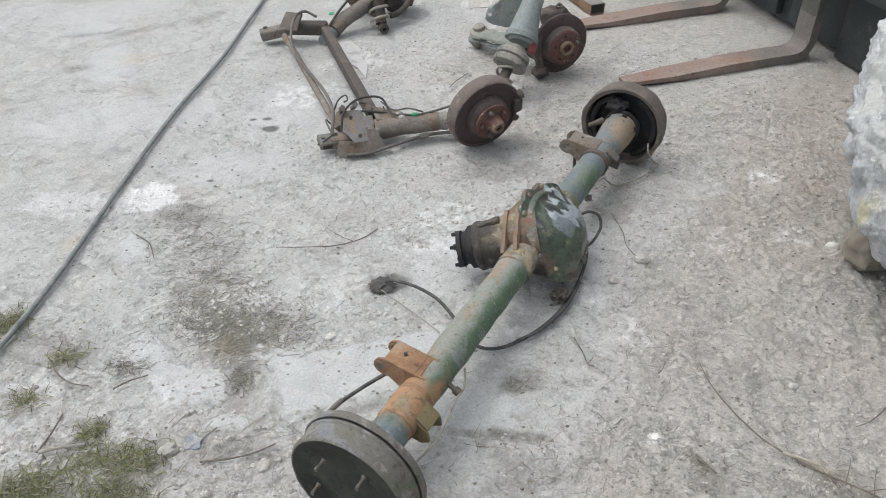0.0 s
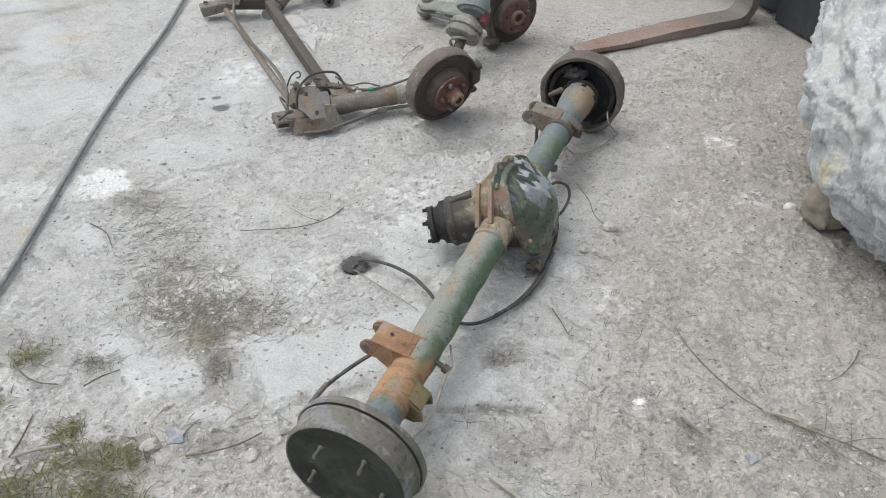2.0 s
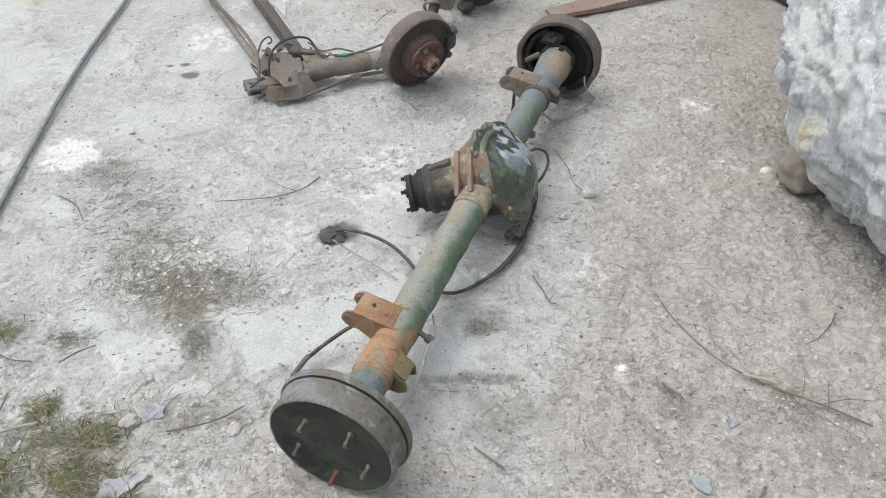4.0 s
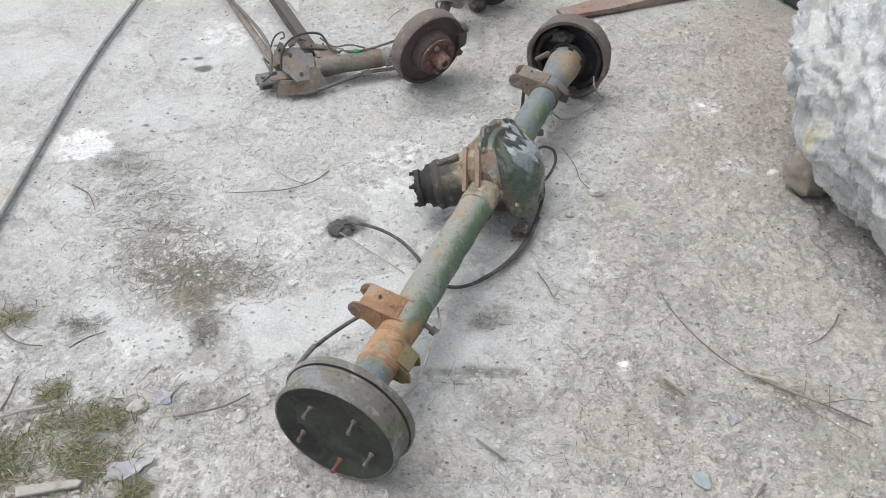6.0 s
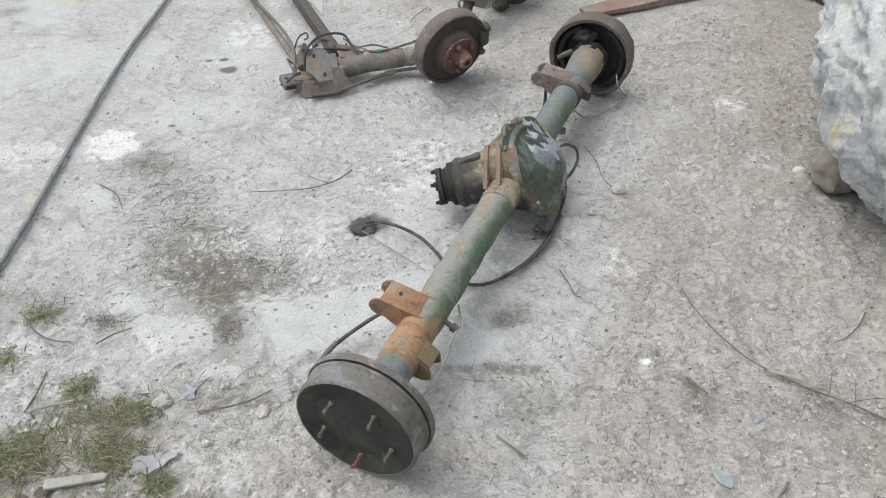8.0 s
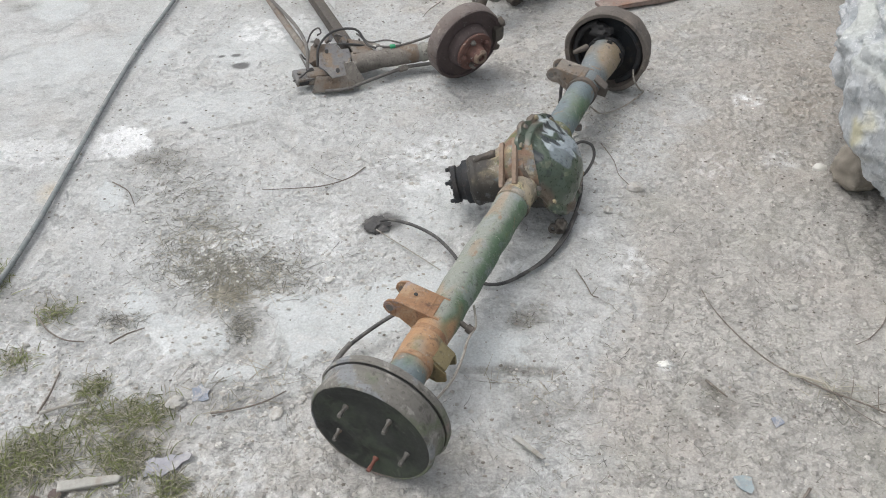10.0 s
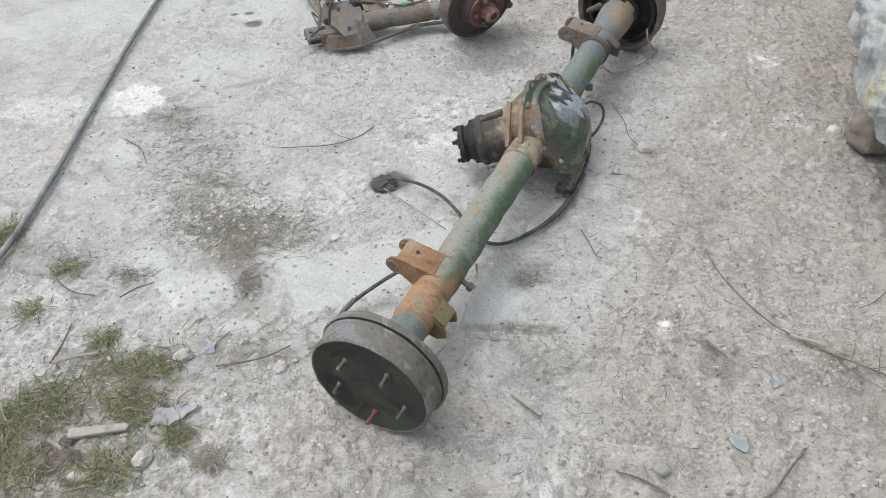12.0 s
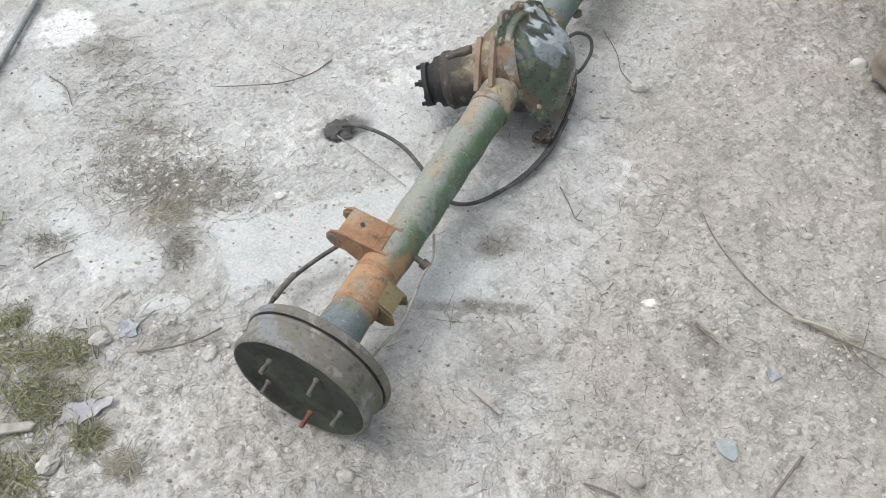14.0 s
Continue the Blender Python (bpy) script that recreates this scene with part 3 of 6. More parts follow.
def plate(x, y, pts, soft, rag):
    """A patch with straight, chipped edges: inside the given corners."""
    xs, ys = [p[0] for p in pts], [p[1] for p in pts]
    near = (x > min(xs) - 0.15) & (x < max(xs) + 0.15) & (y > min(ys) - 0.15) & (y < max(ys) + 0.15)
    px, py, out = x[near], y[near], np.zeros_like(x)
    if not px.size:
        return out
    dist, inside = np.full(px.shape, 9.0), np.zeros(px.shape, bool)
    for (ax, ay), (bx, by) in zip(pts, pts[1:] + pts[:1]):
        t = np.clip(((px - ax) * (bx - ax) + (py - ay) * (by - ay)) / ((bx - ax) ** 2 + (by - ay) ** 2), 0, 1)
        dist = np.minimum(dist, np.hypot(px - ax - t * (bx - ax), py - ay - t * (by - ay)))
        inside ^= ((ay > py) != (by > py)) & (px < (bx - ax) * (py - ay) / (by - ay + 1e-12) + ax)
    d = np.where(inside, dist, -dist) + rag * 2 * (fbm(px, py, 24) - 0.5) + rag * (fbm(px + 8, py, 90, 2) - 0.5)
    t = np.clip(0.5 + d / soft, 0, 1)
    out[near] = t * t * (3 - 2 * t)
    return out


SLABS = (
    ((-0.786, 1.282), (-0.762, 1.314), (-0.706, 1.299), (-0.683, 1.247), (-0.628, 1.215), (-0.495, 1.195), (-0.473, 1.112), (-0.533, 1.084), (-0.598, 1.083), (-0.741, 1.186)),
    ((-0.413, 1.265), (-0.402, 1.300), (-0.296, 1.311), (-0.121, 1.380), (0.02, 1.455), (0.06, 1.32), (-0.04, 1.24), (-0.209, 1.138), (-0.300, 1.080), (-0.332, 1.078)),
    ((-0.505, 1.046), (-0.441, 1.075), (-0.380, 1.097), (-0.369, 1.069), (-0.446, 1.009), (-0.494, 1.006)),
    ((0.02, 1.20), (0.196, 1.224), (0.230, 1.208), (0.216, 1.144), (0.131, 1.113), (0.0, 1.09)),
    ((-1.017, 1.692), (-1.011, 1.758), (-0.941, 1.722), (-0.901, 1.650), (-0.934, 1.597), (-0.976, 1.606)),
    ((-1.77, 2.99), (-1.662, 3.14), (-1.472, 2.812), (-1.555, 2.685), (-1.704, 2.754)),
    ((-2.033, 3.317), (-1.898, 3.489), (-1.739, 3.167), (-1.94, 3.131)))


def ground_masks(x, y):
    """slab: bare concrete; tan: brown dirt; white: lime dust; dark: damp soil and litter; oil."""
    slab_m = np.zeros_like(x)
    for pts in SLABS:
        slab_m = np.maximum(slab_m, 0.88 * plate(x, y, pts, 0.020, 0.022))
    for b in ((-0.04, 1.70, 0.10, 0.12, 0), (-1.35, 2.45, 0.35, 0.18, 20), (-0.80, 2.15, 0.22, 0.10, 10), (-0.62, 2.62, 0.28, 0.22, 20), (-0.70, 2.72, 0.16, 0.10, 30), (-2.0, 3.45, 0.4, 0.16, 20)):
        slab_m = np.maximum(slab_m, 0.6 * blob(x, y, *b, soft=0.25, rag=0.7))
    tan_m = np.clip((x - 0.36 * (y - 0.8) - 0.02 + 0.5 * (fbm(x, y, 2.2) - 0.5)) / 0.5, 0, 1)
    tan_m = tan_m * (0.55 + 0.8 * (fbm(x, y, 3.1) - 0.2))
    tan_m = np.maximum(tan_m, 0.9 * blob(x, y, 1.15, 2.55, 0.3, 0.55, 0, 0.5))
    tan_m = np.maximum(tan_m, (0.42 + 0.3 * (fbm(x, y, 3.1) - 0.3)) * blob(x, y, 0.75, 3.2, 0.95, 1.15, 0, 0.3))
    tan_m = np.maximum(tan_m, np.clip((1.06 - y + 0.25 * (fbm(x, y, 5) - 0.5)) / 0.25, 0, 1) * (0.15 + 0.75 * fbm(x + 2, y, 9)) * np.clip((0.4 - x) / 0.3, 0, 1))
    white_m = 1.0 * plate(x, y, ((-1.10, 1.955), (-1.041, 1.999), (-0.974, 2.004), (-0.927, 1.926), (-0.979, 1.870), (-1.05, 1.845)), 0.022, 0.03)
    white_m = np.maximum(white_m, 0.50 * plate(x, y, ((-1.40, 1.93), (-1.163, 1.914), (-1.02, 1.96), (-0.99, 1.88), (-1.12, 1.809), (-1.276, 1.792), (-1.42, 1.80)), 0.025, 0.035))
    for cx, cy, r, k in ((0.54, 1.14, 0.018, 1), (0.98, 2.33, 0.035, 0.9), (0.50, 1.50, 0.035, 0.7), (0.52, 1.46, 0.03, 0.6), (0.72, 1.14, 0.02, 0.7), (-0.28, 1.37, 0.018, 0.8),
                         (1.01, 1.99, 0.05, 0.5), (0.79, 1.95, 0.05, 0.45), (-0.58, 1.44, 0.06, 0.7), (-0.52, 1.40, 0.04, 0.55), (-0.55, 0.95, 0.03, 0.6), (-0.42, 0.72, 0.10, 0.5), (-0.30, 0.70, 0.16, 0.35),
                         (-0.98, 1.02, 0.14, 0.5), (-0.85, 0.90, 0.10, 0.5), (-0.72, 1.02, 0.12, 0.35), (-0.15, 1.85, 0.09, 0.5), (-0.30, 1.55, 0.10, 0.45), (-0.14, 3.79, 0.07, 0.7), (-0.59, 3.05, 0.1, 0.8),
                         (-0.72, 2.72, 0.1, 0.7), (0.27, 0.71, 0.05, 0.5), (0.40, 1.62, 0.05, 0.4),
                         (-0.044, 1.958, 0.06, 0.8), (-0.08, 1.80, 0.08, 0.6), (-0.578, 1.415, 0.085, 1.0), (0.20, 1.454, 0.03, 0.8), (0.97, 2.31, 0.03, 0.9), (0.95, 1.53, 0.02, 0.5)):
        white_m = np.maximum(white_m, k * blob(x, y, cx, cy, r * 1.3, r, 30, 0.5, 0.9, 26) * np.clip((fbm(x, y, 60, 3) - 0.38) * 5, 0, 1))
    dark_m = np.zeros_like(x)
    for b, k in (((-0.62, 1.50, 0.11, 0.26, 32), 0.14), ((-0.52, 1.38, 0.15, 0.09, 0), 0.14), ((-0.85, 1.83, 0.10, 0.07, 30), 0.4), ((-0.46, 1.20, 0.04, 0.09, 10), 0.5), ((0.25, 1.00, 0.09, 0.05, 20), 0.55),
                 ((0.19, 1.10, 0.11, 0.010, 2), 0.55), ((0.23, 1.27, 0.05, 0.03, 40), 0.6), ((-0.27, 0.91, 0.04, 0.025, 0), 0.6), ((-0.40, 1.12, 0.02, 0.10, 25), 0.3),
                 ((0.65, 1.04, 0.05, 0.03, -40), 0.5), ((-0.70, 0.85, 0.22, 0.16, 0), 0.18), ((-0.93, 1.21, 0.08, 0.06, 0), 0.35), ((-1.87, 3.18, 0.1, 0.02, 20), 0.6),
                 ((0.05, 0.66, 0.14, 0.05, 0), 0.3), ((0.56, 1.80, 0.03, 0.025, 0), 0.5), ((-0.13, 1.82, 0.06, 0.02, -10), 0.6), ((0.45, 2.05, 0.10, 0.05, 40), 0.4), ((0.10, 2.25, 0.18, 0.06, 10), 0.45),
                 ((0.8, 0.6, 0.3, 0.1, 20), 0.35), ((0.95, 0.95, 0.2, 0.05, -30), 0.3),
                 ((-0.52, 1.36, 0.19, 0.09, 0), 0.16), ((-0.70, 1.62, 0.12, 0.13, 30), 0.16), ((-0.455, 1.19, 0.035, 0.06, 0), 0.5), ((-0.134, 1.815, 0.05, 0.02, 0), 0.75), ((0.242, 0.982, 0.08, 0.05, 0), 0.6),
                 ((0.22, 1.108, 0.075, 0.012, -2), 0.75), ((0.217, 1.27, 0.05, 0.03, 30), 0.7), ((0.637, 1.082, 0.04, 0.012, -40), 0.7), ((0.648, 1.018, 0.05, 0.025, -30), 0.55), ((0.568, 0.985, 0.05, 0.015, -50), 0.5),
                 ((0.92, 1.05, 0.05, 0.02, -40), 0.5), ((-0.76, 1.19, 0.07, 0.035, 20), 0.45), ((0.95, 1.52, 0.03, 0.02, 0), 0.5), ((-0.88, 1.04, 0.30, 0.09, 10), 0.28), ((-0.42, 0.985, 0.12, 0.04, 0), 0.5), ((-1.0, 1.22, 0.12, 0.08, 0), 0.45), ((-0.62, 0.72, 0.3, 0.06, 0), 0.2)):
        dark_m = np.maximum(dark_m, k * blob(x, y, *b, soft=0.5, rag=0.9, s=20))
    dark_m = np.maximum(dark_m, 0.16 * np.clip((fbm(x + 40, y, 12, 5) - 0.60) / 0.1, 0, 1) * np.clip(0.15 + tan_m, 0, 1))
    # joints where the concrete panels meet
    for x0, y0, x1, y1, w, k in ((-2.15, 3.55, -1.46, 4.0, 0.03, 0.4), (-1.78, 3.17, -1.31, 3.54, 0.03, 0.45), (-1.80, 2.80, -1.66, 2.88, 0.03, 0.6), (-1.42, 1.785, -0.98, 1.86, 0.014, 0.5),
                                 (-0.935, 1.93, -0.62, 2.10, 0.010, 0.4), (-0.385, 1.24, -0.335, 1.07, 0.008, 0.5), (-0.335, 1.07, -0.10, 1.16, 0.008, 0.45), (-0.55, 1.078, -0.47, 1.12, 0.010, 0.5)):
        ln = math.hypot(x1 - x0, y1 - y0)
        u = ((x - x0) * (x1 - x0) + (y - y0) * (y1 - y0)) / ln
        v = (-(x - x0) * (y1 - y0) + (y - y0) * (x1 - x0)) / ln + 0.05 * (fbm(x, y, 7) - 0.5)
        dark_m = np.maximum(dark_m, k * np.clip(1.6 - np.abs(v) / w, 0, 1) * ((u > 0) & (u < ln)) * np.clip(4.5 * (fbm(x + 5, y, 18) - 0.33), 0, 1))
    oil_m = np.zeros_like(x)
    for cx, cy, r in ((-0.775, 2.43, 0.022), (-0.86, 2.49, 0.010), (-0.81, 2.50, 0.012), (-0.165, 1.60, 0.045), (-0.55, 2.62, 0.008), (-0.86, 2.05, 0.008), (-0.83, 2.02, 0.007)):
        oil_m = np.maximum(oil_m, 0.75 * blob(x, y, cx, cy, r * 1.4, r, 10, 0.3, 0.3, 30))
    brown_m = np.maximum(0.6 * blob(x, y, 1.30, 2.6, 0.22, 0.60, -10, 0.5), 0.35 * blob(x, y, 0.95, 2.05, 0.3, 0.22, 0, 0.6))
    ochre_m = np.maximum(0.55 * blob(x, y, -1.144, 1.674, 0.035, 0.05, 0, 0.5, 0.5), 0.4 * blob(x, y, -1.55, 2.95, 0.10, 0.06, 20, 0.5, 0.5))
    pale_m = 0.68 * np.clip((y - 1.15) / 0.7, 0, 1) * np.clip((0.25 + 0.20 * (y - 1.5) - x) / 0.5, 0, 1) * (0.6 + 0.8 * (fbm(x, y + 9, 2.6) - 0.25))
    return slab_m, np.clip(tan_m, 0, 1), np.clip(white_m, 0, 1), np.clip(dark_m, 0, 1), oil_m, brown_m, np.clip(pale_m, 0, 1), ochre_m


def ground_height(x, y, masks=None):
    slab_m, tan_m, white_m, dark_m, oil_m, brown_m, pale_m, ochre_m = masks or ground_masks(x, y)
    near = np.clip((7 - np.hypot(x, y - 2)) / 3, 0, 1)
    fade = np.clip((3.15 - y) / 0.5, 0, 1) * np.clip((1.6 - np.abs(x)) / 0.4, 0, 1) * np.clip((y - 0.15) / 0.3, 0, 1)
    crusty = (0.15 + 0.85 * fade) * (0.42 + 0.48 * np.clip(tan_m + 0.3 * (1 - pale_m), 0, 1))
    rough_h = 0.016 * (fbm(x, y, 5, 5) - 0.5) + crusty * (0.016 * (fbm(x + 3, y, 26, 3) - 0.5) - 0.018 * np.abs(fbm(x, y + 5, 36, 3) - 0.5) + 0.012 * (fbm(x, y + 5, 80, 2) - 0.5)) - 0.006 * dark_m
    return near * (rough_h * (1 - 0.75 * slab_m) + 0.003 * slab_m - 0.003) + (1 - near) * 0.05 * (fbm(x, y, 0.3) - 0.5)


def spaced(lo, hi, d, far):
    c = list(np.arange(lo, hi + d / 2, d))
    step_d, a, b = d, lo, hi
    left, right = [], []
    while b < hi + far:
        step_d *= 1.09
        a, b = a - step_d, b + step_d
        left.append(a)
        right.append(b)
    return np.array(left[::-1] + c + right)


gx, gy = np.meshgrid(spaced(-1.25, 1.3, 0.0055, 260), spaced(0.5, 2.9, 0.0055, 260), indexing="ij")
masks = ground_masks(gx, gy)
gz = ground_height(gx, gy, masks)
nx, ny = gx.shape
idx = np.arange(nx * ny).reshape(nx, ny)
quads = np.stack([idx[:-1, :-1], idx[1:, :-1], idx[1:, 1:], idx[:-1, 1:]], -1).reshape(-1, 4)
me = bpy.data.meshes.new("ground")
me.from_pydata(np.stack([gx, gy, gz], -1).reshape(-1, 3).tolist(), [], quads.tolist())
for nm, mk in zip(("slab", "tan", "white", "dark", "oil", "brown", "pale", "ochre"), masks):
    me.attributes.new(nm, 'FLOAT', 'POINT').data.foreach_set("value", mk.reshape(-1).astype(np.float32))
me.materials.append(M["ground"])
me.shade_smooth()
ground = tagged(new("ground", me), "dusty broken concrete and tan dirt yard", "ground", kind="structure")


def floor_z(x, y):
    return float(ground_height(np.array([x]), np.array([y]))[0])


def scatter(name, count, mat, size, area, label, category, flat=0.6, keep=None, seed=1):
    """Loose crumbs in one mesh."""
    r = np.random.RandomState(seed)
    x = area[0] + (area[1] - area[0]) * r.rand(count)
    y = area[2] + (area[3] - area[2]) * r.rand(count)
    if keep is not None:
        k = r.rand(count) < keep(x, y)
        x, y = x[k], y[k]
    z = ground_height(x, y)
    s = size[0] * (size[1] / size[0]) ** (r.rand(len(x)) ** 2.2)
    base = np.array([(1, 0, 0), (0.3, 0.95, 0), (-0.8, 0.6, 0), (-0.85, -0.5, 0), (0.25, -0.95, 0), (0.2, 0.3, 0.75), (-0.3, -0.2, 0.7), (0.1, 0, -0.5)])
    tri = np.array([(0, 1, 5), (1, 2, 5), (2, 6, 5), (2, 3, 6), (3, 4, 6), (4, 0, 6), (0, 5, 6), (1, 0, 7), (2, 1, 7), (3, 2, 7), (4, 3, 7), (0, 4, 7)])
    a = r.rand(len(x)) * 6.283
    j = 1 + 0.35 * (r.rand(len(x), 8, 3) - 0.5)
    p = base[None] * j
    px = p[..., 0] * np.cos(a)[:, None] - p[..., 1] * np.sin(a)[:, None]
    py = (p[..., 0] * np.sin(a)[:, None] + p[..., 1] * np.cos(a)[:, None]) * (0.6 + 0.4 * r.rand(len(x)))[:, None]
    v = np.stack([px * s[:, None] + x[:, None], py * s[:, None] + y[:, None], p[..., 2] * s[:, None] * flat + z[:, None] + 0.12 * s[:, None]], -1)
    f = (tri[None] + 8 * np.arange(len(x))[:, None, None]).reshape(-1, 3)
    m = bpy.data.meshes.new(name)
    m.from_pydata(v.reshape(-1, 3).tolist(), [], f.tolist())
    m.materials.append(M[mat])
    return tagged(new(name, m), label, category, kind="stuff")


def rubble(x, y):
    s = ground_masks(x, y)[0]
    return np.clip((0.25 + 0.9 * np.clip((fbm(x, y, 4, 3) - 0.42) * 4, 0, 1)) * (1 - 0.9 * s), 0, 1)


def left_rubble(x, y):
    return np.clip(blob(x, y, -0.80, 0.97, 0.46, 0.27, 10, 0.5, 0.6) + blob(x, y, -0.40, 0.95, 0.16, 0.10, 0, 0.5) + 0.5 * blob(x, y, -0.35, 1.6, 0.3, 0.3, 0, 0.5), 0, 1)


scatter("gravel", 9000, "pebble", (0.0014, 0.0058), (-1.4, 1.5, 0.45, 3.4), "small pale pebbles strewn over the dirt", "gravel", keep=rubble, seed=3)
scatter("dirt_clods", 30000, "clod", (0.0018, 0.0095), (-1.3, 1.5, 0.45, 3.3), "rough grey clods of dry dirt", "clods", 0.75, keep=lambda x, y: np.clip(rubble(x, y) * (0.22 + 1.1 * ground_masks(x, y)[1] + 1.6 * blob(x, y, 0.30, 2.25, 0.40, 0.50, 0, 0.5)) * (1 - 0.8 * ground_masks(x, y)[6]), 0, 1), seed=8)
scatter("soil_crumbs", 18000, "soil", (0.0013, 0.006), (-1.3, 1.5, 0.45, 3.3), "brown crumbs of dry soil", "soil", keep=lambda x, y: np.clip(0.18 + 0.30 * ground_masks(x, y)[1] + 0.75 * ground_masks(x, y)[3], 0, 1), seed=4)
scatter("rubble_chips", 6500, "stone", (0.0018, 0.0095), (-1.3, 0.1, 0.5, 1.9), "pale concrete chips beside the grass", "rubble", keep=left_rubble, seed=5)
scatter("lime_crumbs", 6500, "lime", (0.001, 0.0040), (-1.3, 1.4, 0.5, 2.6), "white lime crumbs on the dirt", "lime", keep=lambda x, y: np.clip(ground_masks(x, y)[2] * 0.9 + 0.05 + 0.12 * ground_masks(x, y)[1], 0, 1), seed=6)
scatter("plaster_flecks", 5200, "lime", (0.0016, 0.0062), (-0.95, -0.35, 1.22, 1.75), "white plaster flecks among the dead weeds", "plaster", 1.1, keep=lambda x, y: np.clip(np.exp(-((x + 0.578) / 0.075) ** 2 - ((y - 1.42) / 0.065) ** 2) + 0.10 * blob(x, y, -0.62, 1.48, 0.2, 0.2, 0, 0.5), 0, 1), seed=16)


def stems(name, count, mat, spots, length, width, up, label, category, seed, curl=0.5):
    """Blades or dry stems: thin bent three-sided slivers in one mesh. spots: x, y, spread x, spread y, weight."""
    r = np.random.RandomState(seed)
    vs, fs = [], []
    wsum = sum(s[4] for s in spots)
    for cx, cy, sx, sy, wt in spots:
        for _ in range(int(count * wt / wsum)):
            x, y = cx + r.randn() * sx * 0.55, cy + r.randn() * sy * 0.55
            a, l = r.rand() * 6.283, length[0] + (length[1] - length[0]) * r.rand() ** 1.5
            e = up[0] + (up[1] - up[0]) * r.rand()
            h = np.array([math.cos(a), math.sin(a), 0])
            side = np.array([-h[1], h[0], 0]) * width * (0.6 + 0.8 * r.rand())
            p = np.array([x, y, floor_z_fast(x, y)])
            bend = (r.rand() - 0.5) * curl
            b = len(vs)
            for k in range(4):
                t = k / 3
                ee = e * (1 - 0.75 * t)
                wdt = side * (1 - 0.75 * t)
                c = p + np.array([h[0] - bend * t * h[1], h[1] + bend * t * h[0], 0]) * l * t * math.cos(e) + np.array([0, 0, l * t * math.sin(ee) + 0.0015])
                vs += [(c - wdt).tolist(), (c + wdt).tolist(), (c + np.array([0, 0, width * (1 - 0.6 * t)])).tolist()]
            for k in range(3):
                o = b + 3 * k
                fs += [(o, o + 1, o + 4, o + 3), (o + 1, o + 2, o + 5, o + 4), (o + 2, o, o + 3, o + 5)]
    m = bpy.data.meshes.new(name)
    m.from_pydata(vs, [], fs)
    m.materials.append(M[mat])
    return tagged(new(name, m), label, category, kind="stuff")


HX, HY = np.meshgrid(np.linspace(-1.5, 1.5, 301), np.linspace(0.4, 3.4, 301), indexing="ij")
HZ = ground_height(HX, HY)


def floor_z_fast(x, y):
    return float(HZ[int(np.clip((x + 1.5) * 100 + 0.5, 0, 300)), int(np.clip((y - 0.4) * 100 + 0.5, 0, 300))])


GRASS = [(-0.79, 0.80, 0.07, 0.06, 2.2), (-0.61, 0.81, 0.07, 0.05, 1.6), (-0.61, 0.92, 0.06, 0.04, 1.2), (-0.74, 0.98, 0.03, 0.03, 0.6), (-0.86, 0.74, 0.06, 0.06, 1.6), (-0.49, 0.75, 0.025, 0.025, 0.6),
         (-0.61, 0.66, 0.07, 0.05, 1.3), (-0.80, 0.64, 0.08, 0.06, 1.6), (-1.13, 1.30, 0.04, 0.05, 0.9), (-0.93, 1.21, 0.04, 0.04, 0.35), (-0.95, 1.05, 0.04, 0.03, 0.3), (-0.70, 0.90, 0.08, 0.05, 0.7), (-1.0, 0.7, 0.1, 0.1, 1.5)]
stems("grass", 3000, "grass", GRASS, (0.015, 0.055), 0.0013, (0.3, 1.2), "short sparse green grass tufts", "grass", 11)
stems("dry_grass", 3400, "straw", GRASS + [(-0.41, 0.71, 0.03, 0.025, 0.8), (-0.66, 0.60, 0.1, 0.06, 1.0)], (0.02, 0.06), 0.0010, (0.05, 0.8), "dry straw blades among the grass", "dry grass", 12)
stems("dead_weeds", 3600, "weed", [(-0.66, 1.52, 0.14, 0.16, 1.6), (-0.55, 1.40, 0.22, 0.11, 2.4), (-0.76, 1.70, 0.15, 0.13, 1.3), (-0.88, 1.85, 0.10, 0.07, 0.5), (-0.44, 1.37, 0.11, 0.07, 0.9), (-0.46, 1.20, 0.035, 0.05, 0.7), (-0.58, 1.37, 0.12, 0.06, 1.5), (-0.76, 1.19, 0.06, 0.03, 0.4), (0.217, 1.27, 0.03, 0.02, 0.15), (0.637, 1.07, 0.03, 0.02, 0.12)],
      (0.006, 0.034), 0.0009, (0.0, 0.3), "brown mat of dead weed stems", "dead weeds", 13, 0.9)
stems("pale_stems", 520, "straw", [(-0.519, 1.30, 0.04, 0.03, 0.8), (-0.50, 1.36, 0.14, 0.08, 0.8), (-0.64, 1.48, 0.12, 0.12, 0.6), (0.20, 1.08, 0.1, 0.03, 0.1), (0.30, 1.0, 0.12, 0.1, 0.12), (-0.4, 1.0, 0.15, 0.08, 0.3), (0.90, 1.09, 0.04, 0.02, 0.15)],
      (0.03, 0.09), 0.0011, (0.0, 0.2), "pale broken straws on the dirt", "straw", 14, 0.5)
stems("root_fibres", 1100, "weed", [(0.6, 1.3, 0.5, 0.4, 2), (0.4, 0.9, 0.4, 0.2, 1), (0.9, 1.0, 0.2, 0.25, 1.0), (-0.2, 2.0, 0.4, 0.3, 1), (0.45, 2.2, 0.15, 0.15, 0.6)],
      (0.015, 0.05), 0.0008, (0.0, 0.15), "fine dark root fibres lying on the soil", "roots", 15, 1.2)

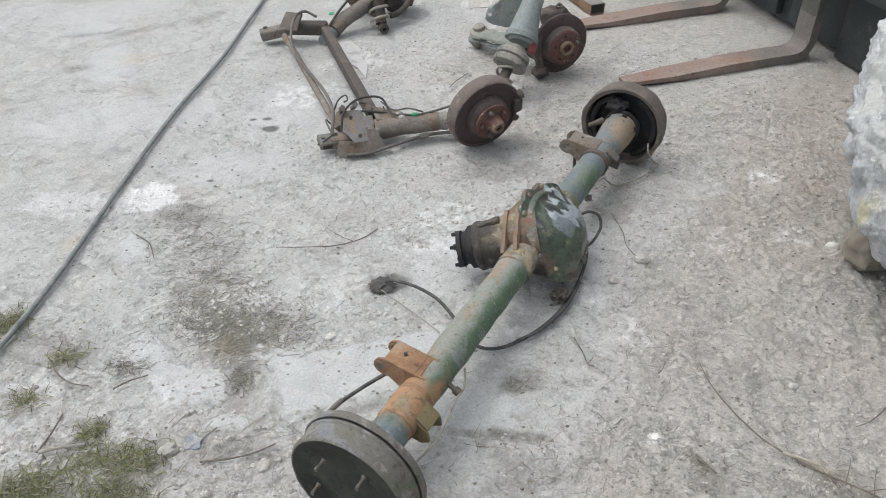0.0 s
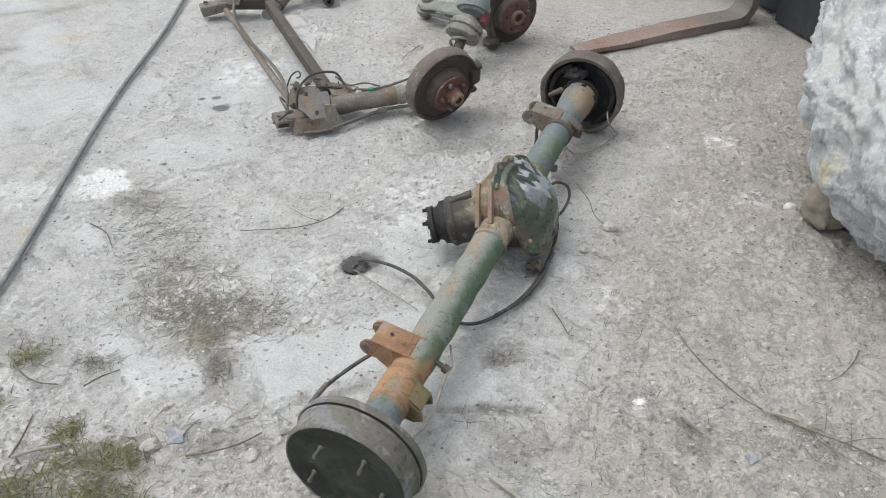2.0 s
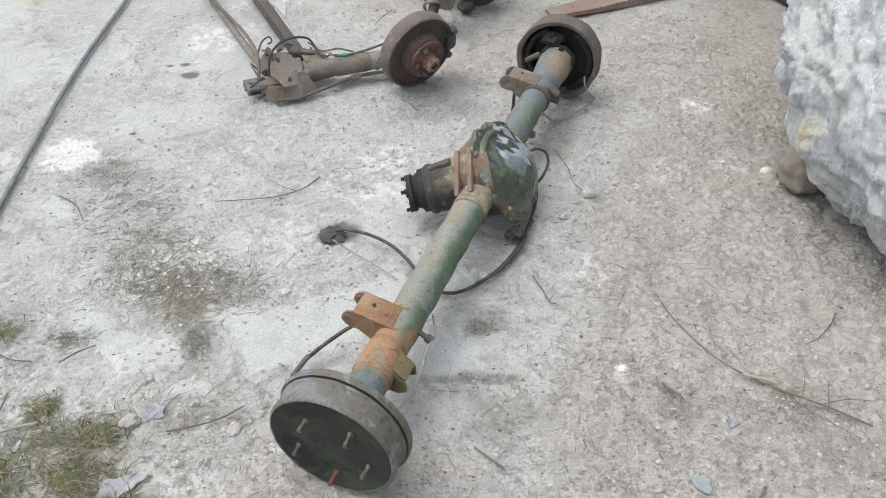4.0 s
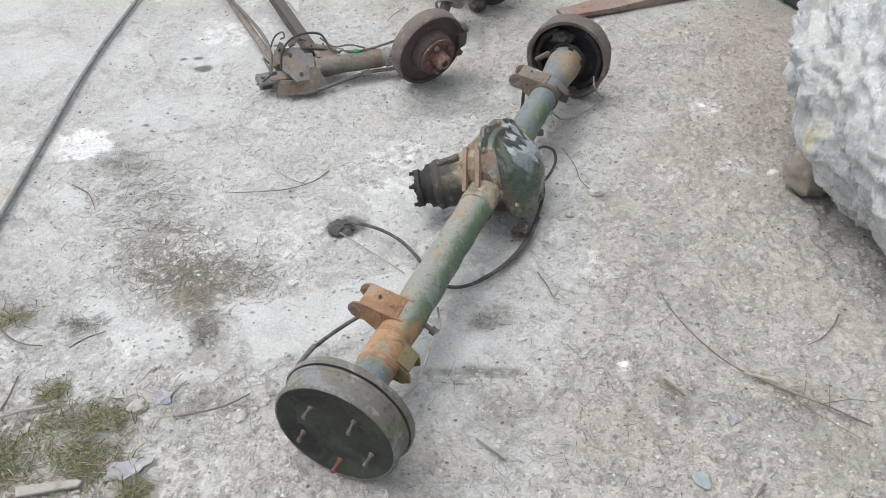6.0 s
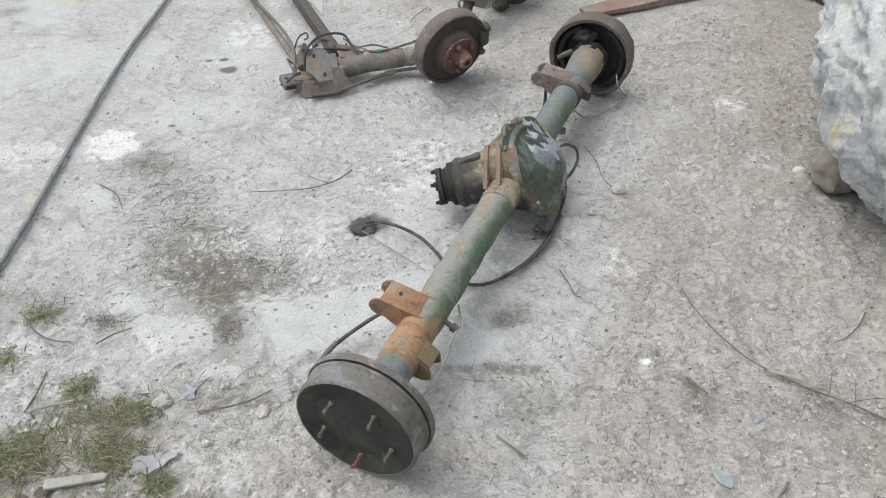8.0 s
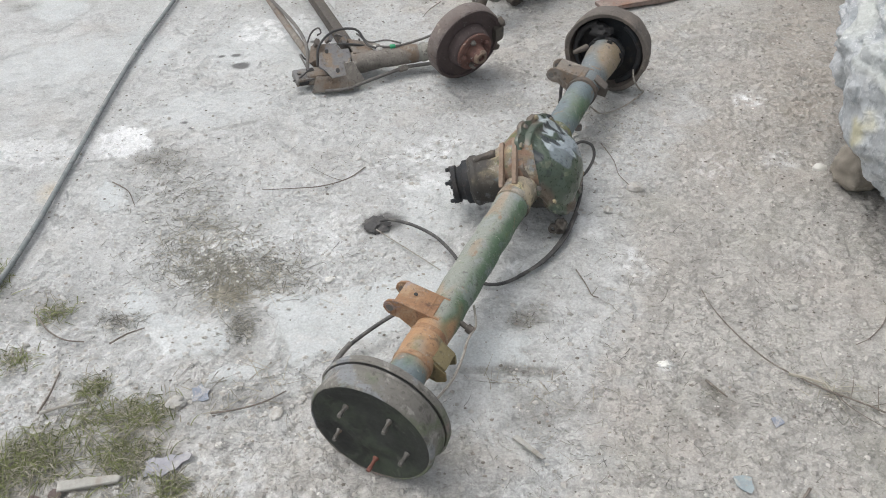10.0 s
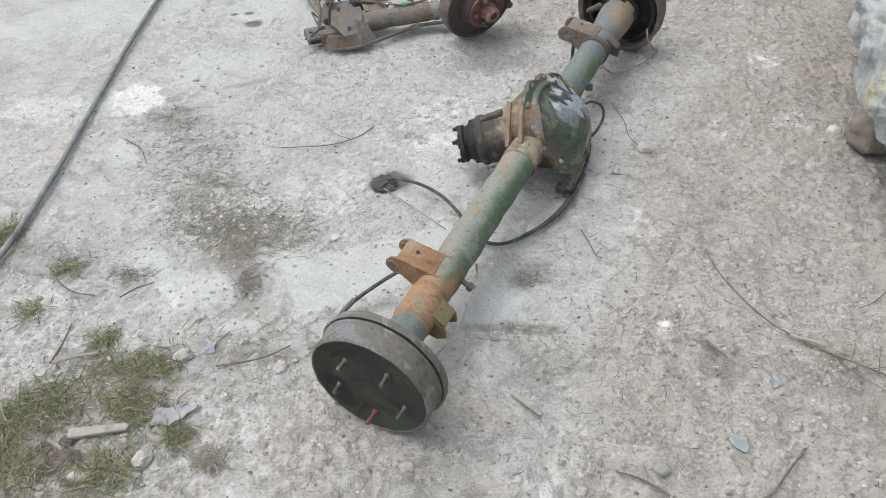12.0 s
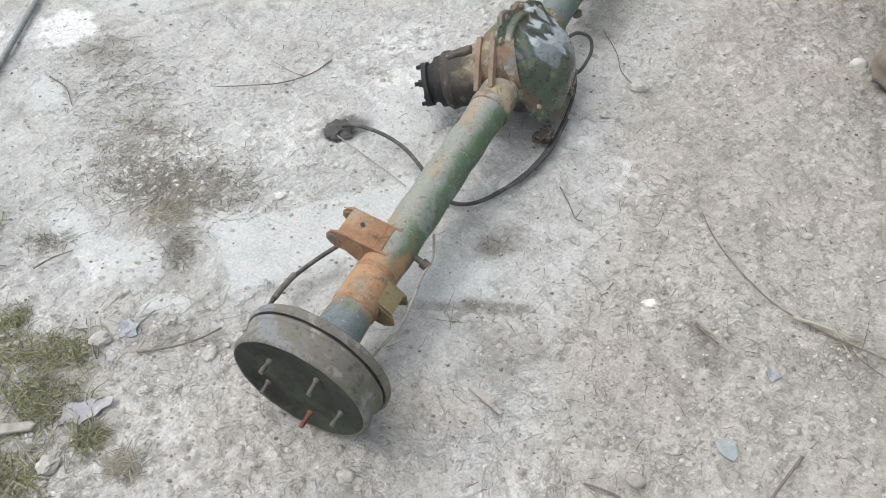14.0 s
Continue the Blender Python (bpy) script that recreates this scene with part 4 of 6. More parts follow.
# dirt-clogged pavers at the edge of the yard
pavement = thing("pavement", -1.9, 3.84, 0, 28, "worn grey concrete pavers along the yard edge", "pavement", kind="structure")
pm = box(B(), (0.241, 0.171, 0.05), pose(0, 0, 0), 0.003)
paver_mesh = finish("paver", pm, "paver")
r = random.Random(5)
for row in range(6):
    for k in range(14):
        ob = new("paver", paver_mesh)
        ob.parent = pavement
        ob.matrix_local = pose(-1.6 + 0.245 * k + 0.12 * (row % 2), 0.10 + 0.175 * row, -0.0225 + r.uniform(-0.0015, 0.0015), r.uniform(-.6, .6), r.uniform(-.6, .6), r.uniform(-.8, .8))

# ---- the long green rear axle ----
axle = thing("rear_axle", -0.094, 0.806, 0, -20.5, "long green rusty rear axle with brake drums lying on the dirt", "axle")
AZ = 0.134
mid = pose(0, 0, AZ) @ ALONG_Y

def dense(profile, n=4):
    """More rings between the given ones."""
    out = []
    for (a, b), (c, d) in zip(profile, profile[1:]):
        out += [(a + (c - a) * k / n, b + (d - b) * k / n) for k in range(n)]
    return out + [profile[-1]]


# near brake drum, closed face outwards
drum = part("brake_drum", wear(lathe(B(), [(0.010, 0.1245), (0.003, 0.1262), (0.0020, 0.1282), (0.004, 0.1308), (0.008, 0.1328), (0.013, 0.1335), (0.020, 0.1325), (0.036, 0.130), (0.046, 0.132), (0.049, 0.1350), (0.055, 0.1350), (0.055, 0.127), (0.02, 0.124)], mid, 72), 0.0008, 30), "drum_side", axle,
            "mossy weathered brake drum")
part("drum_face", wear(lathe(B(), [(0.0095, 0.0), (0.0095, 0.030), (0.0075, 0.034), (0.0085, 0.058), (0.010, 0.064), (0.010, 0.100), (0.006, 0.106), (0.0035, 0.1255), (0.011, 0.1265)], mid, 64), 0.0012, 40), "drum_face", drum, "mossy drum face with shade in its colour")
for k, (ang, ln) in enumerate(((130, 0.028), (58, 0.030), (-14, 0.029), (-86, 0.033), (202, 0.026))):
    a = radians(ang)
    p = Vector((0.079 * math.cos(a), 0.010, AZ - 0.008 + 0.077 * math.sin(a)))
    q = p + Vector((0.003 * math.sin(k * 2.1), -ln, 0.002 * math.cos(k * 1.7)))
    part("wheel_stud", lathe(B(), [(0, 0.0065), (0.004, 0.0055), (0.006, 0.0040), (ln - 0.012, 0.0038), (ln - 0.009, 0.0050), (ln, 0.0044), (ln + 0.001, 0)], along(p, q), 12), "red_bolt" if k == 3 else "bolt", drum,
         "rust-red wheel stud" if k == 3 else "worn pale wheel stud")
# black ring added to draw the shade between drum and backing plate
part("drum_gap_shade", lathe(B(), [(0.054, 0.131), (0.0655, 0.131)], mid, 60), "black", drum, "black ring for the shade in the gap behind the drum")
part("backing_plate", wear(lathe(B(), [(0.066, 0.05), (0.064, 0.126), (0.0595, 0.1375), (0.064, 0.1405), (0.075, 0.139), (0.080, 0.131), (0.083, 0.10), (0.090, 0.06), (0.10, 0.045)], mid, 72), 0.0015, 18, 3), "drum_side", axle, "dented dusty backing plate")

# tube halves
def tube_marks(ob):
    paint(ob, "rust", lambda c: max(step(0.36 + 0.10 * nz(c, 22), c.y, c.y + 0.10) * step(0.9 * nz(c, 16, 3) - 5 * c.x + 0.62, 0.0, 0.6) * step(c.y + 0.02 * nz(c, 30, 2), 0.155, 0.19),
                                    0.4 * step(nz((c.x, c.y * 0.35, c.z), 34, 6), 0.1, 0.35) * step(-c.x, -0.012, 0.012)) if c.y < 0.8 else 0.45 * step(c.y + 0.04 * nz(c, 18), 1.33, 1.42))
    paint(ob, "blue", lambda c: 0.85 * step(0.19 + 0.02 * nz(c, 30), c.y, c.y + 0.04) * step(c.x, -0.045, -0.01) if c.y < 0.3 else 0.85 * step(0.35 + nz(c, 9, 5), 0.1, 0.5) * step(c.y, 1.08, 1.14))
    # dust, with the highlight along the tube's upper left side painted in
    paint(ob, "dusty", lambda c: max((0.72 if c.y < 0.9 else 0.35) * step(c.z - 1.1 * c.x + 0.018 * nz(c, 25), AZ - 0.010, AZ + 0.038) * step((0.60 if c.y > 0.42 else 0.2) + 1.2 * nz((c.x * 1.6, c.y * 0.16, c.z * 1.3), 20, 7), 0.0, 0.4),
                                     0.5 * step(c.y + 0.03 * nz(c, 20), 1.39, 1.43)))


near_tube = part("axle_tube", wear(lathe(B(), [(y, 0.0425 + 0.0012 * math.sin(y * 60)) for y in np.linspace(0.08, 0.80, 80)], mid, 40), 0.0007, 30), "green", axle, "green painted axle tube with orange rust")
tube_marks(near_tube)
for y0, w in ((0.185, 0.0440), (0.262, 0.0437)):
    part("weld_collar", wear(lathe(B(), [(y0, 0.0425), (y0 + 0.003, w), (y0 + 0.010, w), (y0 + 0.014, 0.0425)], mid, 36), 0.001, 60), "orange", near_tube, "rusty weld seam")
far_tube = part("axle_tube", wear(lathe(B(), [(y, 0.0415 + 0.0135 * step(y, 1.43, 1.62)) for y in np.linspace(1.12, 1.64, 56)], mid, 40), 0.0007, 30, 2), "green", axle, "blue-green axle tube")
tube_marks(far_tube)


def link_bracket(y0, flip, mat, label):
    """A folded channel with two holed ears, welded to the tube."""
    bm = box(B(), (0.092, 0.064, 0.006), pose(-0.047, y0, AZ + 0.049, 0, 9), 0.0025)
    br = part("link_bracket", wear(bm, 0.0008, 40), mat, axle, label)
    part("bolt_hole", lathe(B(), [(0, 0), (0, 0.0045), (0.0012, 0.0045), (0.0012, 0)], pose(-0.058, y0 + 0.004, AZ + 0.0555, 0, 9), 14), "black", br)
    for dy in (-0.031, 0.031):
        out = [(0.012, 0.046), (-0.092, 0.062), (-0.108, 0.056), (-0.118, 0.044), (-0.120, 0.030), (-0.112, 0.018), (-0.098, 0.012), (-0.080, 0.014), (-0.050, -0.008), (-0.020, -0.028), (0.012, -0.030)]
        p = slab(B(), out, 0.006, pose(0, y0 + dy, AZ - 0.004, 90), 0.0012)
        ear = part("bracket_ear", wear(p, 0.0006, 40), mat, br)
        part("ear_bush", lathe(B(), [(-0.0046, 0.009), (-0.0046, 0.014), (0.0046, 0.014), (0.0046, 0.009), (-0.0046, 0.009)], pose(-0.103, y0 + dy, AZ + 0.032, 90), 20), mat, ear)
        part("ear_hole", lathe(B(), [(-0.0042, 0), (-0.0042, 0.009), (0.0042, 0.009), (0.0042, 0)], pose(-0.103, y0 + dy, AZ + 0.032, 90), 16), "bolt", ear, "pale hole through the ear")
    part("bracket_web", wear(box(B(), (0.006, 0.06, 0.060), pose(-0.030, y0, AZ + 0.022, 0, 30), 0.002), 0.0006, 40), mat, br)
    return br


link_bracket(0.328, 1, "orange", "orange-rusted link bracket")
link_bracket(1.425, 1, "dusty_steel", "brown rusty link bracket")

# spring pad on the other side of the tube
pad = part("spring_pad", wear(box(B(), (0.052, 0.052, 0.007), pose(0.046, 0.235, AZ + 0.010, 0, 38), 0.002), 0.0006, 40), "olive", axle, "olive rusty spring pad")
for dy in (-0.026, 0.026):
    part("pad_side", slab(B(), [(0.018, 0.028), (0.068, -0.010), (0.070, -0.034), (0.050, -0.046), (0.020, -0.040)], 0.006, pose(0, 0.235 + dy, AZ - 0.002, 90), 0.001), "olive", pad)
part("pad_inside", box(B(), (0.012, 0.046, 0.03), pose(0.046, 0.235, AZ - 0.024), 0.002), "dark_iron", pad)
stub = part("pipe_stub", lathe(B(), [(0, 0.006), (0.026, 0.006), (0.026, 0.010), (0.040, 0.010), (0.041, 0)], along((0.036, 0.345, AZ + 0.002), (0.075, 0.338, AZ - 0.010)), 12), "dark_iron", axle, "dark green pipe fitting")
part("brake_pipe", hose(B(), [(0.040, 0.43, AZ - 0.030), (0.058, 0.395, AZ - 0.024), (0.076, 0.350, AZ - 0.006), (0.074, 0.315, AZ - 0.010), (0.083, 0.262, AZ - 0.012), (0.080, 0.215, AZ - 0.036), (0.060, 0.16, AZ - 0.060), (0.050, 0.095, AZ - 0.055)], 0.0028), "wire", axle, "bent pale brake pipe")
clampf = part("pipe_clamp", wear(box(B(), (0.045, 0.035, 0.007), pose(0.045, 1.43, AZ + 0.020, 0, 35), 0.002), 0.0008, 40), "plate", axle, "brown clamp plate")
part("clamp_side", slab(B(), [(0.015, 0.03), (0.068, -0.005), (0.062, -0.036), (0.02, -0.03)], 0.006, pose(0, 1.445, AZ, 90), 0.001), "plate", clampf)
part("tube_band", wear(lathe(B(), [(1.375, 0.0415), (1.378, 0.047), (1.395, 0.047), (1.398, 0.0415)], mid, 32), 0.0015, 50), "dark_iron", axle, "dark strap round the tube")

# differential
CN = Vector((0.74, -0.05, 0.66)).normalized()
CC = Vector((0.016, 0.972, 0.138))
cup = along(CC, CC + CN)
bm = lathe(B(), [(-0.125, 0.0)] + dense([(-0.125, 0.002), (-0.118, 0.04), (-0.095, 0.082), (-0.055, 0.106), (-0.02, 0.116), (0.010, 0.117), (0.010, 0.124), (0.022, 0.124), (0.022, 0.002)]) + [(0.022, 0.0)], cup, 72)
lathe(bm, dense([(0.772, 0.040), (0.774, 0.0465), (0.786, 0.048), (0.80, 0.0465), (0.84, 0.047), (0.89, 0.049), (0.96, 0.056), (1.03, 0.060), (1.08, 0.056), (1.115, 0.051), (1.125, 0.049), (1.13, 0.04)]), mid, 40)


def lobed(bm):
    """The flange runs to a corner above the far tube and another below the near one."""
    for v in bm.verts:
        d = v.co - CC
        h = d.dot(CN)
        f = d - CN * h
        if h > -0.03 and f.length > 0.03:
            n = f.normalized()
            up = n.dot(Vector((0.0, 0.62, 0.78)))
            low = n.dot(Vector((0.40, -0.55, -0.73)))
            v.co += f * (0.30 * step(up, 0.80, 1.0) + 0.15 * step(low, 0.80, 1.0)) * step(h, -0.03, 0.01)
    return bm


lobed(bm)
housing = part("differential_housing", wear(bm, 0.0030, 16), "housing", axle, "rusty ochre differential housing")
paint(housing, "rust", lambda c: 0.9 * step(-c.x + 0.02 * nz(c, 25), -0.02, 0.04) * step(c.z, AZ - 0.02, AZ + 0.07) * step(0.35 + nz(c, 20), 0, 0.4))
paint(housing, "dusty", lambda c: 0.6 * step(0.25 + nz(c, 22, 4), 0.0, 0.4) * step(c.z + 0.1 * (0.9 - c.y), AZ + 0.0, AZ + 0.05) * step(0.93 - c.y, -0.02, 0.03))
# near-black towards the bottom of the housing
paint(housing, "darkened", lambda c: 0.9 * step(AZ - c.z + 0.03 * nz(c, 20), -0.01, 0.03))
bm = lathe(B(), dense([(0.018, 0.06), (0.016, 0.129), (0.026, 0.132), (0.034, 0.127), (0.036, 0.112), (0.046, 0.104), (0.066, 0.090), (0.080, 0.070), (0.088, 0.044), (0.090, 0.012)], 8) + [(0.090, 0.0)], cup, 180)
for v in bm.verts:  # pressed dome, flatter towards the top
    d = v.co - CC
    h = d.dot(CN)
    if h > 0.04:
        v.co -= CN * 0.026 * step(v.co.z + 0.15 * (v.co.y - 0.97), AZ + 0.055, AZ + 0.11) * step(h, 0.045, 0.075)
lobed(bm)
for v in bm.verts:  # ragged flange edge
    d = v.co - CC
    h = d.dot(CN)
    if h < 0.037:
        f = (d - CN * h).normalized()
        v.co += f * (0.008 * nz(v.co, 38, 3) + 0.0025 * math.cos(12 * (math.atan2(f.dot(CN.cross(Vector((0, 1, 0)))), f.y) - 0.1)))
cover = part("differential_cover", wear(bm, 0.0022, 22, 4), "cover", axle, "chipped shiny green differential cover")
side = CN.cross(Vector((0, 1, 0))).normalized()
over = CN.cross(side)


def patch(c, s0, t0, rs, rt, rag=0.5, f=30):
    """A ragged patch on the cover, at s0 up the slope and t0 towards the near drum."""
    d = c - CC
    q = math.hypot((d.dot(side) - s0) / rs, (d.dot(over) - t0) / rt) + rag * nz(c, f, s0 * 40)
    return step(1.15 - q, 0.0, 0.12)


# pale blue sky reflection painted onto the upper cover, broken up like bare metal
paint(cover, "bare_or_sheen", lambda c: 0.9 * patch(c, 0.036, -0.045, 0.052, 0.066, 0.7) * step(0.45 + 1.4 * nz(c, 34, 2), 0.0, 0.25))
paint(cover, "worn", lambda c: 0.65 * max(patch(c, 0.010, 0.010, 0.035, 0.040, 0.7), patch(c, -0.01, -0.06, 0.05, 0.03, 0.8)))
paint(cover, "chip", lambda c: 0.95 * max(patch(c, 0.061, 0.078, 0.020, 0.016, 0.5), patch(c, 0.070, -0.125, 0.030, 0.028, 0.5),
                                          step(nz(((c - CC).dot(side) * 0.55 + (c - CC).dot(over) * 0.4, (c - CC).dot(over) * 1.7, 0.0), 42, 9), 0.02, 0.12) * patch(c, 0.055, -0.055, 0.035, 0.06, 0.3)))
paint(cover, "rim", lambda c: 0.95 * step((c - CC).dot(CN), 0.052, 0.036) * step(0.22 + nz(c, 24, 1), 0, 0.3))
for k in range(12):
    a = 2 * math.pi * k / 12 + 0.1
    p = CC + CN * 0.031 + (side * math.cos(a) + CN.cross(side) * math.sin(a)) * 0.121
    part("cover_bolt", lathe(B(), [(-0.004, 0.0085), (0.006, 0.0080), (0.009, 0.0060), (0.009, 0)], along(p, p + CN), 6), "housing" if k % 3 else "bolt", cover)
part("drain_lug", wear(lump(B(), (0.016, 0.020, 0.022), pose(0.112, 0.866, 0.034, 20, 10, 30), 0.5, 3, 2.0, 2.5), 0.004, 60), "dark_iron", housing, "dark lumpy drain lug")
part("lug_eye", wear(lathe(B(), [(-0.006, 0.006), (-0.006, 0.013), (0.006, 0.013), (0.006, 0.006), (-0.006, 0.006)], pose(0.096, 0.852, 0.030, 70, 20), 16), 0.002, 60), "dark_iron", housing)
part("lower_strap", wear(slab(B(), [(-0.09, -0.012), (0.03, -0.016), (0.05, 0.0), (0.03, 0.016), (-0.09, 0.010)], 0.008, pose(0.075, 0.90, 0.062, 10, 35, 30), 0.002), 0.001, 40), "cover", housing)
for dx, r in ((0.0, 0.0085), (0.034, 0.0085)):
    part("housing_rib", wear(hose(B(), [(-0.085 + dx, 0.92, 0.207 + dx * 0.70), (-0.070 + dx, 0.88, 0.197 + dx * 0.76), (-0.054 + dx, 0.84, 0.178 + dx * 0.76), (-0.040 + dx, 0.805, 0.155 + dx * 0.70)], r, 4, 5), 0.0014, 60), "hub_tip", housing, "dusty tan casting rib")
NP, NQ = Vector((-0.015, 0.925, 0.140)), Vector((-0.213, 0.836, 0.084))
nose = lathe(B(), dense([(-0.03, 0.088), (0.0, 0.093), (0.024, 0.093), (0.036, 0.086), (0.048, 0.078), (0.060, 0.075), (0.072, 0.070), (0.125, 0.066), (0.132, 0.069), (0.142, 0.069), (0.150, 0.062), (0.158, 0.05), (0.158, 0.002)], 4) + [(0.158, 0.0)], along(NP, NQ), 64)
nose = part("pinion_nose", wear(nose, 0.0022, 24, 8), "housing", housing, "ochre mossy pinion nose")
paint(nose, "rust", lambda c: max(0.6 * step(nz(c, 18, 1), 0.05, 0.3) * step(c.x, -0.12, -0.07), 0.95 * step((c - NP).dot((NQ - NP).normalized()), 0.064, 0.052) * step(0.30 + nz(c, 32, 6), 0, 0.35)))
paint(nose, "dusty", lambda c: 0.7 * step(nz(c, 26, 5), 0.0, 0.3) * step(c.z, AZ + 0.01, AZ + 0.06) * step((c - NP).dot((NQ - NP).normalized()), 0.056, 0.064))
# near-black towards the bottom of the nose and at its front end
paint(nose, "darkened", lambda c: max(0.92 * step(AZ - c.z + 0.035 * nz(c, 25), -0.050, -0.005), 0.96 * step(-c.x + 0.03 * nz(c, 24), 0.095, 0.112)))
fl = part("pinion_flange", wear(lathe(B(), [(0.150, 0.060), (0.166, 0.058), (0.172, 0.048), (0.184, 0.044), (0.187, 0.052), (0.197, 0.051), (0.200, 0.044), (0.196, 0.03), (0.204, 0.026), (0.206, 0.0)], along(NP, NQ), 36), 0.0045, 40), "soot", housing, "black greasy pinion flange")
for k in range(4):
    a = math.pi / 4 + k * math.pi / 2
    m = along(NP, NQ) @ Matrix.Translation((0.043 * math.cos(a), 0.043 * math.sin(a), 0.196))
    part("flange_bolt", lathe(B(), [(0, 0.0085), (0.010, 0.0085), (0.010, 0.0055), (0.020, 0.005), (0.021, 0)], m, 6), "soot", fl)
ND = (NQ - NP).normalized()
NU = (Vector((0, 0, 1)) - ND * ND.z).normalized()
part("nose_lug", wear(hose(B(), [NP + ND * s + NU * u for s, u in ((0.070, 0.072), (0.090, 0.070), (0.112, 0.068), (0.130, 0.066))], 0.011, 10), 0.004, 40), "dark_iron", housing, "dark cast lug on the nose")

# open far drum, seen from behind
fd = part("brake_drum", wear(lathe(B(), [(1.650, 0.124), (1.648, 0.136), (1.652, 0.1395), (1.668, 0.140), (1.672, 0.137), (1.715, 0.135), (1.725, 0.130), (1.728, 0.06), (1.728, 0.0), (1.718, 0.0), (1.716, 0.118), (1.66, 0.122), (1.650, 0.124)], mid, 64), 0.0045, 18, 6), "plate", axle, "dusty brown brake drum, open behind")
part("drum_back", wear(lathe(B(), [(1.700, 0.0), (1.698, 0.06), (1.694, 0.117)], mid, 40), 0.003, 20), "soot", fd, "sooty inside of the drum")
part("hub_flange", wear(lathe(B(), [(1.640, 0.0), (1.640, 0.060), (1.648, 0.064), (1.656, 0.062), (1.66, 0.05), (1.70, 0.045)], mid, 32), 0.005, 30), "soot", axle, "rusty greasy hub flange")
for k in range(6):
    a = k * math.pi / 3 + 0.3
    p = Vector((0.055 * math.cos(a), 1.632, AZ + 0.055 * math.sin(a)))
    part("flange_bolt", lathe(B(), [(0, 0.009), (0.010, 0.009), (0.011, 0)], along(p, p - Vector((0, 1, 0))), 6), "soot", axle)
for sgn, r0 in ((-1, 0.104), (1, 0.108)):
    pts = [(sgn * r0 * math.sin(radians(a)), 1.668, AZ + r0 * math.cos(radians(a))) for a in range(25, 156, 13)]
    part("brake_shoe", wear(hose(B(), pts, 0.010, 8, 3), 0.003, 40), "soot", axle, "dark curved brake shoe")
part("wheel_cylinder", wear(lump(B(), (0.036, 0.022, 0.024), pose(-0.030, 1.664, AZ + 0.070), 0.6, 3, 2.0), 0.002, 50), "soot", axle, "dark wheel cylinder")
part("adjuster", wear(lathe(B(), [(0, 0.011), (0.03, 0.009), (0.055, 0.006), (0.056, 0)], along((-0.060, 1.63, AZ + 0.02), (-0.105, 1.56, AZ + 0.015)), 12), 0.001, 50), "plate", axle, "rusty brake adjuster")
part("brake_pipe", hose(B(), [(0.100, 1.640, AZ - 0.030), (0.112, 1.620, AZ - 0.055), (0.130, 1.655, 0.03), (0.140, 1.67, 0.012), (0.105, 1.56, 0.012), (0.055, 1.48, 0.016), (0.020, 1.455, 0.045), (0.032, 1.38, 0.085)], 0.0026), "wire", axle, "loose bent brake pipe")
part("rubber_grommet", lump(B(), (0.012, 0.016, 0.009), pose(0.028, 1.28, 0.075), 0.3, 2, 7.0), "bolt", axle, "white plastic clip")
part("hanging_hose", hose(B(), [(-0.075, 1.435, 0.14), (-0.080, 1.44, 0.10), (-0.082, 1.45, 0.05), (-0.086, 1.46, 0.008)], 0.0055), "rubber", axle, "short hanging rubber hose")
part("breather_hose", hose(B(), [(0.060, 1.10, 0.130), (0.078, 1.135, 0.128), (0.105, 1.150, 0.112), (0.118, 1.135, 0.085), (0.112, 1.10, 0.06), (0.098, 1.085, 0.045), (0.085, 1.08, 0.05)], 0.0042), "rubber", axle, "black looped breather hose")

# cables that hang off the axle
part("sensor_cable", hose(B(), [(-0.345, 0.700, 0.020), (-0.315, 0.705, 0.030), (-0.25, 0.705, 0.034), (-0.178, 0.690, 0.032), (-0.11, 0.655, 0.024), (-0.05, 0.612, 0.012), (0.01, 0.600, 0.010), (0.06, 0.640, 0.010), (0.105, 0.735, 0.010), (0.126, 0.84, 0.012), (0.128, 0.95, 0.022), (0.118, 1.03, 0.045), (0.095, 1.085, 0.06)], 0.0047, 10), "rubber", axle, "long black sensor cable")
part("sensor_sheath", hose(B(), [(0.07, 0.655, 0.013), (0.112, 0.735, 0.015), (0.134, 0.84, 0.017), (0.135, 0.94, 0.03)], 0.0045, 8), "rubber", axle)
part("hand_brake_cable", hose(B(), [(-0.085, 0.345, 0.115), (-0.120, 0.350, 0.085), (-0.165, 0.315, 0.050), (-0.192, 0.255, 0.040), (-0.190, 0.190, 0.055), (-0.165, 0.130, 0.075), (-0.120, 0.085, 0.085)], 0.0048, 10), "rubber", axle, "black hand brake cable")
part("cable_sleeve", hose(B(), [(-0.193, 0.262, 0.040), (-0.194, 0.225, 0.045), (-0.188, 0.185, 0.057)], 0.0064, 10), "bar", axle)
part("thin_wire", hose(B(), [(-0.355, 0.68, 0.006), (-0.28, 0.655, 0.006), (-0.19, 0.625, 0.007), (-0.12, 0.60, 0.008)], 0.0016, 6), "wire", axle)
single("connector_plug", wear(lump(B(), (0.034, 0.032, 0.009), pose(0, 0, 0.002), 0.45, 4, 3.0, 2.2), 0.002, 90), "rubber", -0.185, 1.585, 0.0, 30, "muddy black connector clump on the concrete", "connector")

